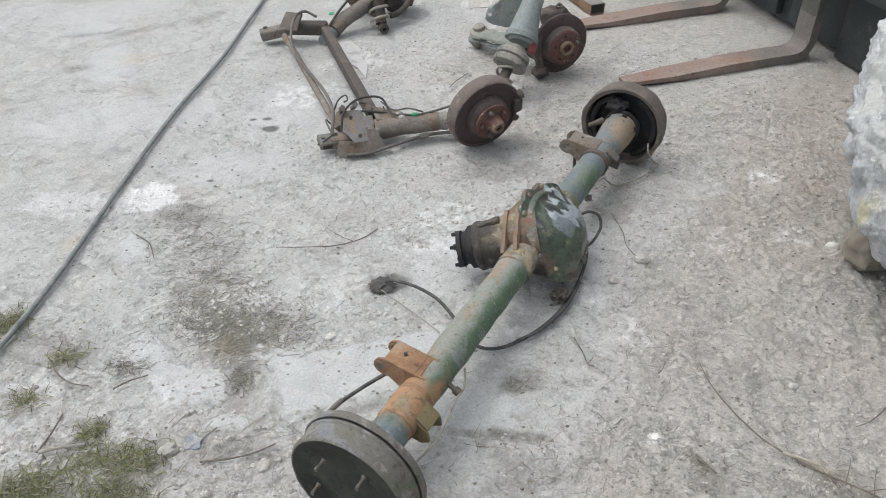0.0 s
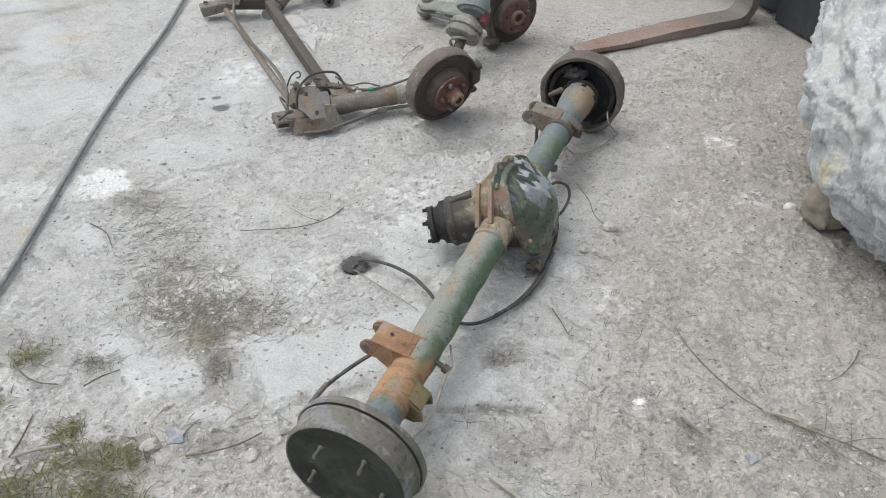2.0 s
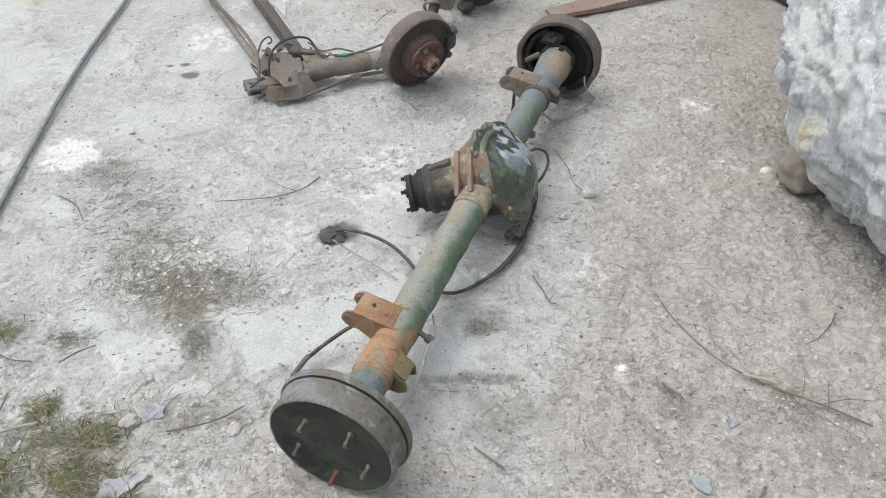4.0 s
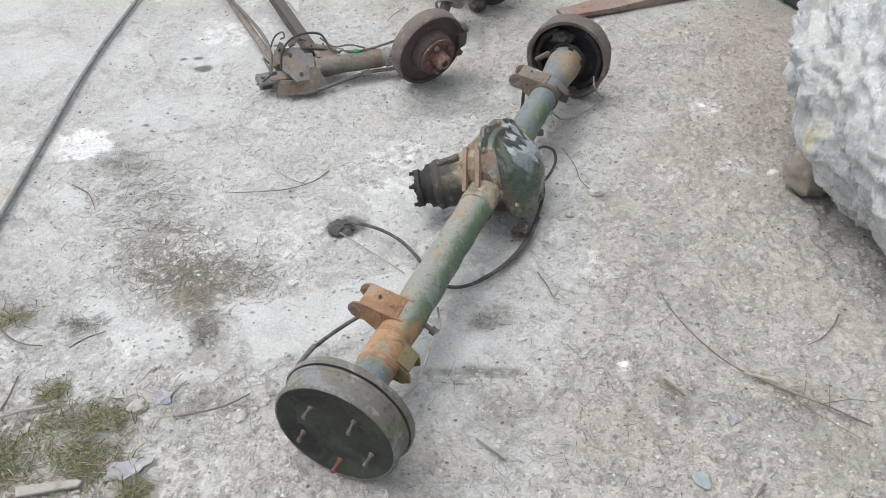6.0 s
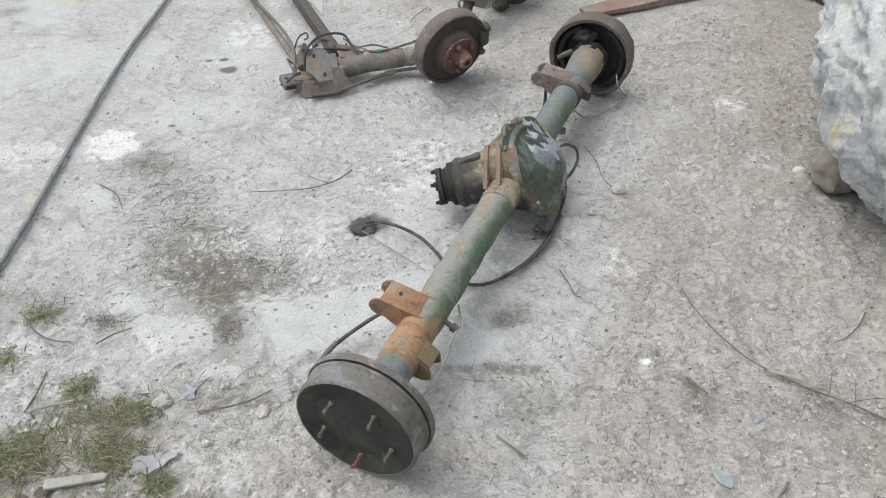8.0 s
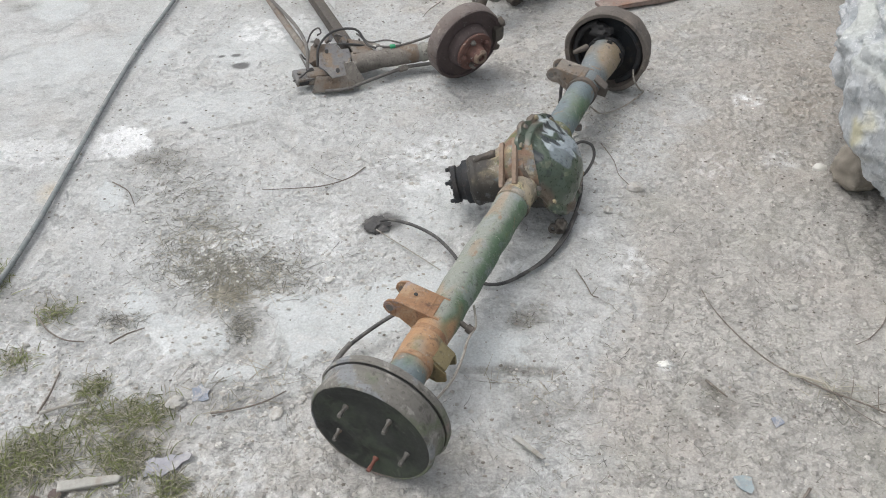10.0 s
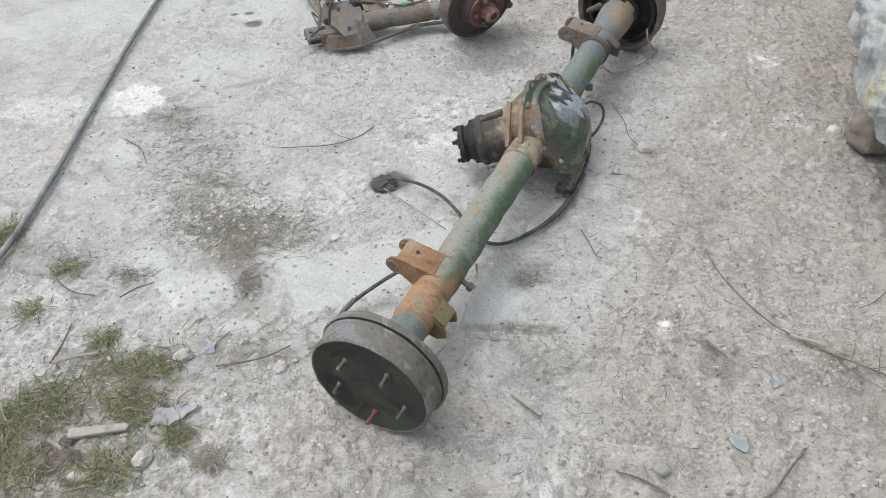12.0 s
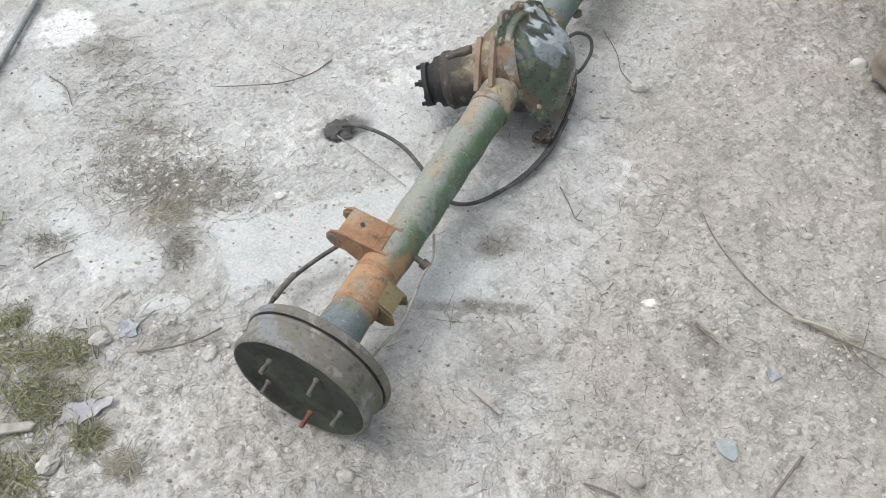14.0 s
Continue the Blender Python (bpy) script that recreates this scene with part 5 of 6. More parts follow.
# ---- the disc-braked axle half with its arms ----
DN = Vector((0.60, -0.78, -0.17)).normalized()
DC = Vector((0.030, 2.380, 0.133))
half = thing("axle_half", 0, 0, 0, 0, "dusty rusty half axle with brake disc and trailing arms", "axle")
dm = along(DC, DC + DN)
disc = part("brake_disc", wear(lathe(B(), [(-0.006, 0.05), (-0.006, 0.070), (-0.006, 0.118), (0.002, 0.120), (0.003, 0.127), (0.0, 0.1305), (-0.030, 0.131), (-0.045, 0.129), (-0.050, 0.118), (-0.050, 0.05)], dm, 64), 0.0008, 30), "disc", half, "rust-brown brake disc")
part("disc_band", wear(lathe(B(), [(0.003, 0.1285), (-0.002, 0.1325), (-0.044, 0.1325), (-0.050, 0.1295)], dm, 64), 0.0008, 40), "disc_edge", disc, "dusty outer band of the disc")
part("disc_hat", wear(lathe(B(), [(-0.004, 0.078), (0.004, 0.076), (0.024, 0.071), (0.030, 0.064), (0.034, 0.055)], dm, 40), 0.0010, 40), "disc", disc, "greyish brown hat of the disc")
hub = part("wheel_hub", wear(lathe(B(), [(0.030, 0.040), (0.034, 0.062), (0.034, 0.066), (0.042, 0.066), (0.044, 0.062), (0.041, 0.034), (0.046, 0.030), (0.070, 0.027), (0.078, 0.022), (0.078, 0.012), (0.068, 0.010), (0.068, 0.0)], dm, 40), 0.0012, 40), "hub", half, "red rusty wheel hub")
part("spindle", wear(lathe(B(), [(0.044, 0.029), (0.072, 0.0262), (0.082, 0.020), (0.082, 0.013), (0.070, 0.011), (0.070, 0)], dm, 24), 0.0012, 60), "hub_tip", hub, "tan rusty spindle end")
for k in range(5):
    a = radians(72 * k + 40)
    m = dm @ Matrix.Translation((0.047 * math.cos(a), 0.047 * math.sin(a), 0.042))
    part("hub_bolt", lathe(B(), [(0, 0.009), (0.010, 0.009), (0.012, 0.006), (0.024 if k == 3 else 0.014, 0.005), (0.025 if k == 3 else 0.015, 0)], m, 6), "bolt" if k in (1, 3) else "hub", hub, "pale hub bolt" if k in (1, 3) else "")
part("disc_window", lump(B(), (0.016, 0.010, 0.002), dm @ pose(-0.018, 0.060, 0.016, 62), 0.05, 2), "black", hub, "dark oval opening")
cal = part("caliper", wear(box(B(), (0.040, 0.062, 0.075), dm @ pose(0.122, 0.012, -0.022, 0, 0, 10), 0.012), 0.004, 24), "dark_iron", half, "black worn brake caliper")
part("caliper_ear", wear(box(B(), (0.022, 0.030, 0.030), dm @ pose(0.128, 0.052, 0.000, 20, 0, 30), 0.006), 0.003, 40), "dark_iron", cal)
part("caliper_lug", wear(box(B(), (0.030, 0.022, 0.024), dm @ pose(0.128, -0.052, -0.012, 0, 0, -20), 0.006), 0.003, 40), "dark_iron", cal)
part("swivel_housing", wear(lathe(B(), [(-0.04, 0.045), (-0.07, 0.055), (-0.09, 0.050), (-0.10, 0.03)], dm, 28), 0.004, 30), "dark_iron", half)
T0, T1 = Vector((-0.02, 2.478, 0.072)), Vector((-0.365, 2.378, 0.052))
tm = along(T0, T1)
tl = (T1 - T0).length
part("axle_tube", wear(lathe(B(), [(0, 0.030), (0.10, 0.030), (0.102, 0.033), (0.118, 0.033), (0.12, 0.030), (0.18, 0.030)], tm, 28), 0.001, 30), "grey_steel", half, "grey painted tube")
part("axle_beam", wear(lathe(B(), dense([(0.125, 0.024), (0.13, 0.032), (0.20, 0.033), (0.28, 0.034), (0.34, 0.036), (tl, 0.034), (tl + 0.005, 0.0)]), tm, 20), 0.005, 26), "dusty_steel", half, "brown dusty beam")
yoke = part("end_bracket", wear(box(B(), (0.150, 0.060, 0.036), pose(-0.440, 2.330, 0.032, 0, 2, 20), 0.006), 0.003, 30), "dusty_steel", half, "dusty rusty end bracket")
FM = pose(-0.418, 2.342, 0.084, 24, 8, 10) @ Matrix.Diagonal((1.0, 1.35, 1.0, 1.0))
part("bracket_flap", wear(slab(B(), [(-0.050, -0.030), (-0.030, -0.036), (-0.006, -0.060), (0.044, -0.046), (0.050, -0.010), (0.056, 0.010), (0.046, 0.034), (0.020, 0.030), (0.006, 0.050), (-0.030, 0.044), (-0.034, 0.022), (-0.052, 0.014)], 0.007, FM, 0.0015), 0.005, 30), "bracket", yoke, "grey flat bracket flap")
part("flap_lip", wear(slab(B(), [(-0.028, -0.016), (0.026, -0.014), (0.024, 0.014), (-0.026, 0.012)], 0.006, FM @ pose(0.020, -0.053, -0.012, 78, 0, 14), 0.001), 0.003, 40), "dusty_steel", yoke, "folded brown lip")
part("flap_wing", wear(slab(B(), [(-0.034, -0.020), (0.030, -0.034), (0.038, 0.004), (-0.020, 0.020)], 0.006, FM @ pose(0.066, -0.020, -0.020, 0, 52, -60), 0.001), 0.003, 40), "spring", yoke, "pale bent wing")
for k, (u, v) in enumerate(((-0.062, 0.050), (-0.020, 0.066), (0.028, 0.062))):
    part("yoke_bolt", wear(lathe(B(), [(-0.02, 0.008), (0.004, 0.008), (0.005, 0.0115), (0.013, 0.0110), (0.014, 0)], FM @ pose(u, v, -0.012 + 0.004 * k, 8 * k, 20), 6), 0.001, 60), "bracket" if k else "plate", yoke)
part("flap_hole", lathe(B(), [(0, 0), (0, 0.007), (0.0045, 0.007), (0.0045, 0)], FM @ pose(0.012, -0.036, 0.0005), 12), "black", yoke, "dark bolt hole")
part("flap_hole", lathe(B(), [(0, 0), (0, 0.006), (0.0045, 0.006), (0.0045, 0)], FM @ pose(-0.026, 0.020, 0.0005), 12), "black", yoke)
part("flap_fold", wear(slab(B(), [(-0.030, -0.040), (0.034, -0.030), (0.012, 0.040), (-0.020, 0.044)], 0.006, pose(-0.350, 2.305, 0.050, 62, 0, 42), 0.001), 0.003, 30), "dusty_steel", yoke, "brown folded gusset")
part("bracket_web", wear(slab(B(), [(-0.07, -0.028), (0.07, -0.026), (0.06, 0.020), (-0.05, 0.024)], 0.006, pose(-0.418, 2.275, 0.030, 66, 0, 10), 0.001), 0.004, 30), "dusty_steel", yoke)
JM = pose(-0.510, 2.302, 0.036, 14, 4, 30)
part("bracket_jaw", wear(box(B(), (0.085, 0.058, 0.030), JM, 0.004), 0.004, 30), "bracket", yoke, "grey bracket jaw")
part("jaw_slot", box(B(), (0.026, 0.020, 0.006), JM @ pose(0.016, 0.010, 0.0145), 0.002), "black", yoke, "dark rectangular slot")
part("jaw_gap", box(B(), (0.034, 0.006, 0.014), JM @ pose(-0.018, -0.0285, 0.0), 0.001), "black", yoke)
part("jaw_bolt", lathe(B(), [(0, 0.007), (0.007, 0.007), (0.008, 0)], JM @ pose(-0.026, 0.004, 0.014), 6), "bolt", yoke)
part("bracket_back", wear(box(B(), (0.11, 0.050, 0.040), pose(-0.450, 2.405, 0.046, 12, 0, 16), 0.008), 0.007, 26), "dusty_steel", yoke)
part("bracket_rim", wear(slab(B(), [(-0.05, -0.02), (0.05, -0.024), (0.045, 0.02), (-0.02, 0.034)], 0.006, pose(-0.475, 2.385, 0.080, 50, -10, 28), 0.001), 0.003, 30), "dusty_steel", yoke)
part("lower_rod", hose(B(), [(-0.44, 2.250, 0.014), (-0.37, 2.270, 0.015), (-0.28, 2.335, 0.022), (-0.183, 2.400, 0.030), (-0.08, 2.425, 0.038), (0.0, 2.44, 0.045)], 0.0060, 10), "bar", half, "dark control rod")
part("rod_nut", lathe(B(), [(0, 0.0105), (0.03, 0.0105), (0.03, 0)], along((-0.205, 2.387, 0.028), (-0.178, 2.402, 0.030)), 6), "dusty_steel", half)
arm = part("trailing_arm", wear(box(B(), (0.036, 0.86, 0.045), along((-0.368, 2.405, 0.075), (-0.762, 3.205, 0.070)) @ pose(0, 0, 0.44, 90), 0.004), 0.0012, 20), "dark_iron", half, "dark weathered square bar")
part("arm_gusset", wear(slab(B(), [(-0.05, -0.03), (0.06, -0.02), (0.05, 0.025), (-0.06, 0.05)], 0.008, pose(-0.32, 2.42, 0.085, 10, 10, 20), 0.001), 0.002, 30), "dusty_steel", half)
part("stabiliser_rod", hose(B(), [(-0.49, 2.36, 0.055), (-0.553, 2.48, 0.045), (-0.64, 2.64, 0.040), (-0.741, 2.82, 0.045), (-0.83, 2.975, 0.055), (-0.925, 3.135, 0.060)], 0.0125, 10), "dusty_steel", half, "dusty tubular rod")
part("brake_hose", hose(B(), [(-0.51, 2.33, 0.05), (-0.535, 2.45, 0.07), (-0.60, 2.60, 0.065), (-0.70, 2.76, 0.062), (-0.80, 2.90, 0.07), (-0.86, 3.03, 0.09), (-0.88, 3.16, 0.13), (-0.855, 3.235, 0.135), (-0.80, 3.23, 0.115)], 0.006, 8), "bar", half, "grey hose along the rod")
endb = part("cross_end", wear(box(B(), (0.13, 0.065, 0.040), pose(-0.985, 3.195, 0.050, 0, -8, 22), 0.006), 0.006, 24), "dusty_steel", half, "tan rusty end fitting")
part("cross_plate", wear(slab(B(), [(-0.05, -0.045), (0.045, -0.05), (0.05, 0.035), (-0.03, 0.05)], 0.010, pose(-0.918, 3.215, 0.095, 38, -6, -8), 0.002), 0.005, 30), "plate", endb, "brown bent plate")
part("cross_beam", wear(box(B(), (0.17, 0.055, 0.055), pose(-0.845, 3.235, 0.060, 0, 0, 6), 0.01), 0.005, 20), "dark_iron", half, "dark cross beam")
part("cross_hole", lathe(B(), [(0, 0), (0, 0.010), (0.004, 0.010), (0.004, 0)], pose(-1.022, 3.176, 0.0745), 14), "black", endb)
rr = random.Random(21)
for k, pts in enumerate((
        [(-0.475, 2.33, 0.06), (-0.470, 2.36, 0.12), (-0.43, 2.42, 0.145), (-0.36, 2.46, 0.135), (-0.32, 2.43, 0.10), (-0.285, 2.40, 0.10)],
        [(-0.50, 2.30, 0.06), (-0.535, 2.35, 0.09), (-0.535, 2.40, 0.05), (-0.495, 2.38, 0.02), (-0.51, 2.31, 0.015)],
        [(-0.46, 2.35, 0.07), (-0.44, 2.40, 0.10), (-0.37, 2.41, 0.105), (-0.33, 2.43, 0.09)],
        [(-0.36, 2.47, 0.115), (-0.31, 2.44, 0.10), (-0.25, 2.42, 0.12), (-0.20, 2.43, 0.105)],
        [(-0.55, 2.28, 0.03), (-0.525, 2.27, 0.05), (-0.49, 2.30, 0.07)],
        [(-0.43, 2.43, 0.12), (-0.42, 2.42, 0.135), (-0.40, 2.425, 0.125), (-0.41, 2.44, 0.118), (-0.43, 2.43, 0.125)],
        [(-0.54, 2.47, 0.06), (-0.525, 2.50, 0.095), (-0.50, 2.51, 0.11), (-0.49, 2.495, 0.10), (-0.50, 2.48, 0.098)],
        [(-0.285, 2.41, 0.10), (-0.22, 2.425, 0.095), (-0.14, 2.46, 0.105), (-0.06, 2.49, 0.125), (-0.02, 2.50, 0.12)],
        [(-0.35, 2.46, 0.10), (-0.34, 2.47, 0.05), (-0.31, 2.44, 0.06), (-0.27, 2.40, 0.09)])):
    part("brake_line", hose(B(), pts, 0.0042 if k in (0, 2, 7) else 0.003, 7), "rubber" if k % 2 == 0 else "bar", half, "dark tangled brake line")
part("pipe_clip", wear(box(B(), (0.020, 0.014, 0.016), pose(-0.230, 2.425, 0.092, 10, 0, 20), 0.003), 0.002, 80), "clip", half, "bright green plastic clip")
part("rag", wear(lump(B(), (0.026, 0.014, 0.010), pose(-0.278, 2.415, 0.090, 0, 10, -10), 0.3, 2, 4.0), 0.002, 60), "stone", half, "cream scrap stuck on the beam")

# ---- strut with knuckle and brake disc ----
strut = thing("suspension_strut", 0, 0, 0, 0, "blue-grey suspension strut with rusty brake disc and knuckle", "suspension")
SN = Vector((0.52, -0.855, 0.0)).normalized()
SC = Vector((0.268, 3.040, 0.126))
sm = along(SC, SC + SN)
d2 = part("brake_disc", wear(lathe(B(), [(0.006, 0.0), (0.006, 0.070), (0.0, 0.072), (0.0, 0.116), (-0.003, 0.122), (-0.018, 0.122), (-0.022, 0.114), (-0.022, 0.0)], sm, 56), 0.0008, 30), "disc", strut, "dark brown brake disc")
hb = part("wheel_hub", wear(lathe(B(), [(0.0, 0.076), (0.034, 0.072), (0.040, 0.068), (0.042, 0.062), (0.042, 0.030), (0.050, 0.027), (0.053, 0.020), (0.046, 0.015), (0.038, 0.014), (0.038, 0)], sm, 40), 0.001, 40), "hub", d2, "red rusty disc hat")
part("hat_band", wear(lathe(B(), [(0.002, 0.078), (0.033, 0.0745), (0.036, 0.072)], sm, 40), 0.001, 40), "disc_edge", d2, "grey-brown side of the hat")
part("hub_ring", lathe(B(), [(0.044, 0.016), (0.0545, 0.018), (0.056, 0.024), (0.050, 0.030), (0.043, 0.031)], sm, 24), "hub_tip", hb, "tan worn hub ring")
for k in range(5):
    a = radians(72 * k + 25)
    m = sm @ Matrix.Translation((0.049 * math.cos(a), 0.049 * math.sin(a), 0.041))
    part("wheel_stud", lathe(B(), [(0, 0.006), (0.022, 0.0055), (0.023, 0)] if k == 0 else [(0, 0.0065), (0.0025, 0.006), (0.0025, 0)], m, 10), "bolt" if k == 0 else "black", hb)
part("caliper_arm", wear(hose(B(), [sm @ Vector((-0.09, 0.06, -0.02)), sm @ Vector((-0.112, 0.0, 0.01)), sm @ Vector((-0.10, -0.06, 0.012)), sm @ Vector((-0.07, -0.105, 0.0))], 0.016, 10), 0.003, 40), "dark_iron", strut, "dark caliper bracket")
part("knuckle", wear(lump(B(), (0.07, 0.06, 0.10), sm @ pose(-0.05, -0.02, -0.06), 0.25, 3, 2.0), 0.004, 30), "dark_iron", strut, "greasy black steering knuckle")
part("knuckle_foot", wear(lump(B(), (0.035, 0.035, 0.030), pose(0.195, 2.99, 0.028), 0.3, 3, 6.0), 0.003, 40), "dark_iron", strut)
part("knuckle_top", wear(lump(B(), (0.062, 0.05, 0.055), pose(0.240, 3.115, 0.205), 0.3, 3, 9.0), 0.003, 40), "dark_iron", strut)
part("top_nut", lathe(B(), [(0, 0.014), (0.012, 0.014), (0.014, 0.007), (0.022, 0.006), (0.023, 0)], along((0.25, 3.11, 0.252), (0.25, 3.09, 0.30)), 6), "bolt", strut, "shiny nut")
S0, S1 = Vector((0.113, 2.872, 0.205)), Vector((0.205, 3.16, 0.52))
tower = part("strut_tower", wear(lathe(B(), [(-0.012, 0.0), (-0.012, 0.044), (-0.002, 0.050), (-0.002, 0.064), (0.018, 0.066), (0.024, 0.060), (0.06, 0.052), (0.14, 0.043), (0.34, 0.041), (0.42, 0.041), (0.42, 0.0)], along(S0, S1), 28), 0.0025, 14), "strut", strut, "blue-grey painted strut tower")
part("tower_plate", wear(slab(B(), [(-0.034, 0.262), (-0.036, 0.240), (-0.026, 0.226), (-0.006, 0.222), (0.030, 0.214), (0.075, 0.205), (0.120, 0.26), (0.135, 0.36), (0.085, 0.372), (0.062, 0.352), (0.044, 0.330), (0.018, 0.306), (-0.008, 0.294), (-0.026, 0.282)], 0.020, pose(0, 2.99, 0, 90), 0.007), 0.006, 18), "strut", strut, "blue-grey folded side plate")
part("plate_hole", lathe(B(), [(0, 0), (0, 0.007), (0.004, 0.007), (0.004, 0)], pose(-0.018, 2.983, 0.258, 90), 12), "lime", strut, "pale bolt hole")
perch = part("spring_perch", wear(lathe(B(), [(-0.004, 0.0), (0.0, 0.050), (0.004, 0.066), (0.016, 0.069), (0.024, 0.067), (0.028, 0.059), (0.034, 0.058), (0.038, 0.066), (0.052, 0.067), (0.060, 0.062), (0.066, 0.046), (0.080, 0.044), (0.086, 0.0)], along((0.072, 2.792, 0.128), (0.113, 2.872, 0.205)), 32), 0.004, 26), "grey_steel", strut, "grey-green spring perch")
part("strut_rod", lathe(B(), [(0, 0.020), (0.09, 0.020), (0.09, 0)], along((0.055, 2.745, 0.085), (0.095, 2.84, 0.17)), 18), "dark_iron", strut)
part("coil_spring", coil(B(), (0.050, 2.735, 0.075), (0.082, 2.815, 0.15), 0.036, 0.0055, 2.2), "spring", strut, "broken dusty coil spring")
part("red_bush", wear(lathe(B(), [(0, 0.0), (0, 0.016), (0.035, 0.018), (0.04, 0.012), (0.04, 0)], along((0.155, 2.845, 0.165), (0.165, 2.875, 0.20)), 14), 0.002, 50), "red", strut, "faded red rubber bush")
bm = hose(B(), [(-0.088, 3.26, 0.062), (-0.04, 3.215, 0.075), (0.01, 3.17, 0.085), (0.06, 3.10, 0.105), (0.13, 3.06, 0.12)], 0.040, 14)
for v in bm.verts:  # pressed flat, with a folded rim
    c0 = 0.070 + 0.27 * (v.co.x + 0.06)
    v.co.z = c0 + (v.co.z - c0) * 0.42
lower = part("control_arm", wear(bm, 0.006, 22), "tin", strut, "grey dusty pressed control arm")
for k, (r0, h0) in enumerate(((0.046, 0.046), (0.040, 0.074), (0.026, 0.094))):
    part("bush_washer", wear(lathe(B(), [(-0.012, 0.0), (-0.012, r0 - 0.004), (-0.006, r0), (0.004, r0 - 0.001), (0.009, r0 - 0.010), (0.010, 0.0)], pose(-0.088, 3.262, h0, 8, -10), 24), 0.001, 40), "spring" if k else "tin", lower, "dusty round bush washer")
part("arm_lip_or_shade", wear(hose(B(), [(-0.085, 3.25, 0.035), (-0.04, 3.19, 0.045), (0.01, 3.145, 0.055), (0.06, 3.08, 0.075), (0.12, 3.04, 0.09)], 0.010, 8), 0.002, 40), "strut", lower)
part("arm_foot", wear(lump(B(), (0.030, 0.026, 0.026), pose(-0.088, 3.262, 0.022), 0.2, 2, 3.0), 0.002, 40), "dusty_steel", lower)
# ---- older hub with a coil spring ----
old = thing("spring_hub", 0, 0, 0, 0, "rusty hub assembly with dusty coil spring lying behind", "suspension")
part("coil_spring", coil(B(), (-0.550, 3.385, 0.045), (-0.612, 3.545, 0.285), 0.042, 0.0062, 6.6, 8), "spring", old, "dusty grey coil spring")
part("damper", lathe(B(), [(0, 0.026), (0.30, 0.026), (0.30, 0)], along((-0.546, 3.385, 0.035), (-0.608, 3.545, 0.28)), 18), "dark_iron", old, "dark damper inside the spring")
part("damper_eye", wear(lathe(B(), [(-0.018, 0.010), (-0.018, 0.022), (0.018, 0.022), (0.018, 0.010), (-0.018, 0.010)], pose(-0.532, 3.365, 0.024, 90, 0, 25), 18), 0.001, 40), "dark_iron", old)
om = along((-0.632, 3.57, 0.128), (-0.80, 3.95, 0.15))
part("brake_disc", wear(lathe(B(), [(0, 0.0), (0, 0.122), (0.02, 0.124), (0.022, 0.0)], om, 44), 0.001, 24), "plate", old, "dark rusty backing disc")
part("knuckle_arm", wear(hose(B(), [(-0.745, 3.29, 0.030), (-0.715, 3.335, 0.055), (-0.675, 3.375, 0.078), (-0.635, 3.43, 0.095), (-0.60, 3.50, 0.11)], 0.034, 12), 0.005, 20), "dusty_steel", old, "tan dusty knuckle arm")
part("arm_end", wear(hose(B(), [(-0.775, 3.20, 0.016), (-0.755, 3.265, 0.022), (-0.725, 3.32, 0.050)], 0.024, 10), 0.003, 30), "strut", old, "pale blue painted arm end")
part("brake_hose", hose(B(), [(-0.765, 3.245, 0.05), (-0.73, 3.33, 0.10), (-0.685, 3.42, 0.15), (-0.66, 3.50, 0.20)], 0.0055, 8), "rubber", old, "black brake hose")
part("rusty_core", wear(lump(B(), (0.10, 0.08, 0.11), pose(-0.52, 3.64, 0.12), 0.35, 3, 1.0), 0.006, 24), "dark_iron", old, "dark rusted hub core")
part("ball_joint", wear(lump(B(), (0.05, 0.045, 0.05), pose(-0.475, 3.62, 0.105), 0.3, 3, 3.0), 0.005, 30), "dusty_steel", old, "tan crusted ball joint")
part("steering_arm", wear(hose(B(), [(-0.52, 3.46, 0.045), (-0.47, 3.50, 0.06), (-0.445, 3.55, 0.09), (-0.43, 3.58, 0.12)], 0.014, 10), 0.003, 30), "dark_iron", old)
beam = thing("subframe_arm", 0, 0, 0, 0, "grey-green pressed steel subframe arm lying on dirt", "car part")
bm = B()
rings = []
for i, t in enumerate(np.linspace(0, 1, 30)):
    x = -0.47 + 0.62 * t
    yy = 3.94 + 0.10 * t + 0.02 * math.sin(t * 7)
    h = 0.052 + 0.018 * math.sin(t * 5.2)
    w = 0.075 + 0.02 * math.cos(t * 6)
    prof = [(-w, 0.004), (-w + 0.004, 0.018), (-w * 0.6, h * 0.8), (-w * 0.2, h), (w * 0.5, h), (w, h * 0.6), (w * 1.1, 0.01)]
    rings.append([bm.verts.new((x, yy + a, b)) for a, b in prof])
for a, b in zip(rings, rings[1:]):
    for i in range(len(a) - 1):
        bm.faces.new((a[i], a[i + 1], b[i + 1], b[i]))
    bm.faces.new((a[-1], a[0], b[0], b[-1]))
bm.faces.new(rings[0])
bm.faces.new(rings[-1][::-1])
part("pressed_arm", wear(bm, 0.004, 12), "tin", beam)
# black strip that draws the shadow line under the pressed arm
part("arm_lip_or_shade", hose(B(), [(-0.47, 3.855, 0.010), (-0.3, 3.89, 0.010), (-0.1, 3.915, 0.012), (0.15, 3.945, 0.010)], 0.006, 8), "black", beam, "black strip for the shadow line under the arm")
part("rusty_seam", wear(hose(B(), [(-0.38, 3.99, 0.07), (-0.27, 4.01, 0.078), (-0.18, 4.03, 0.078)], 0.012, 8), 0.004, 30), "hub_tip", beam, "rusty torn seam")

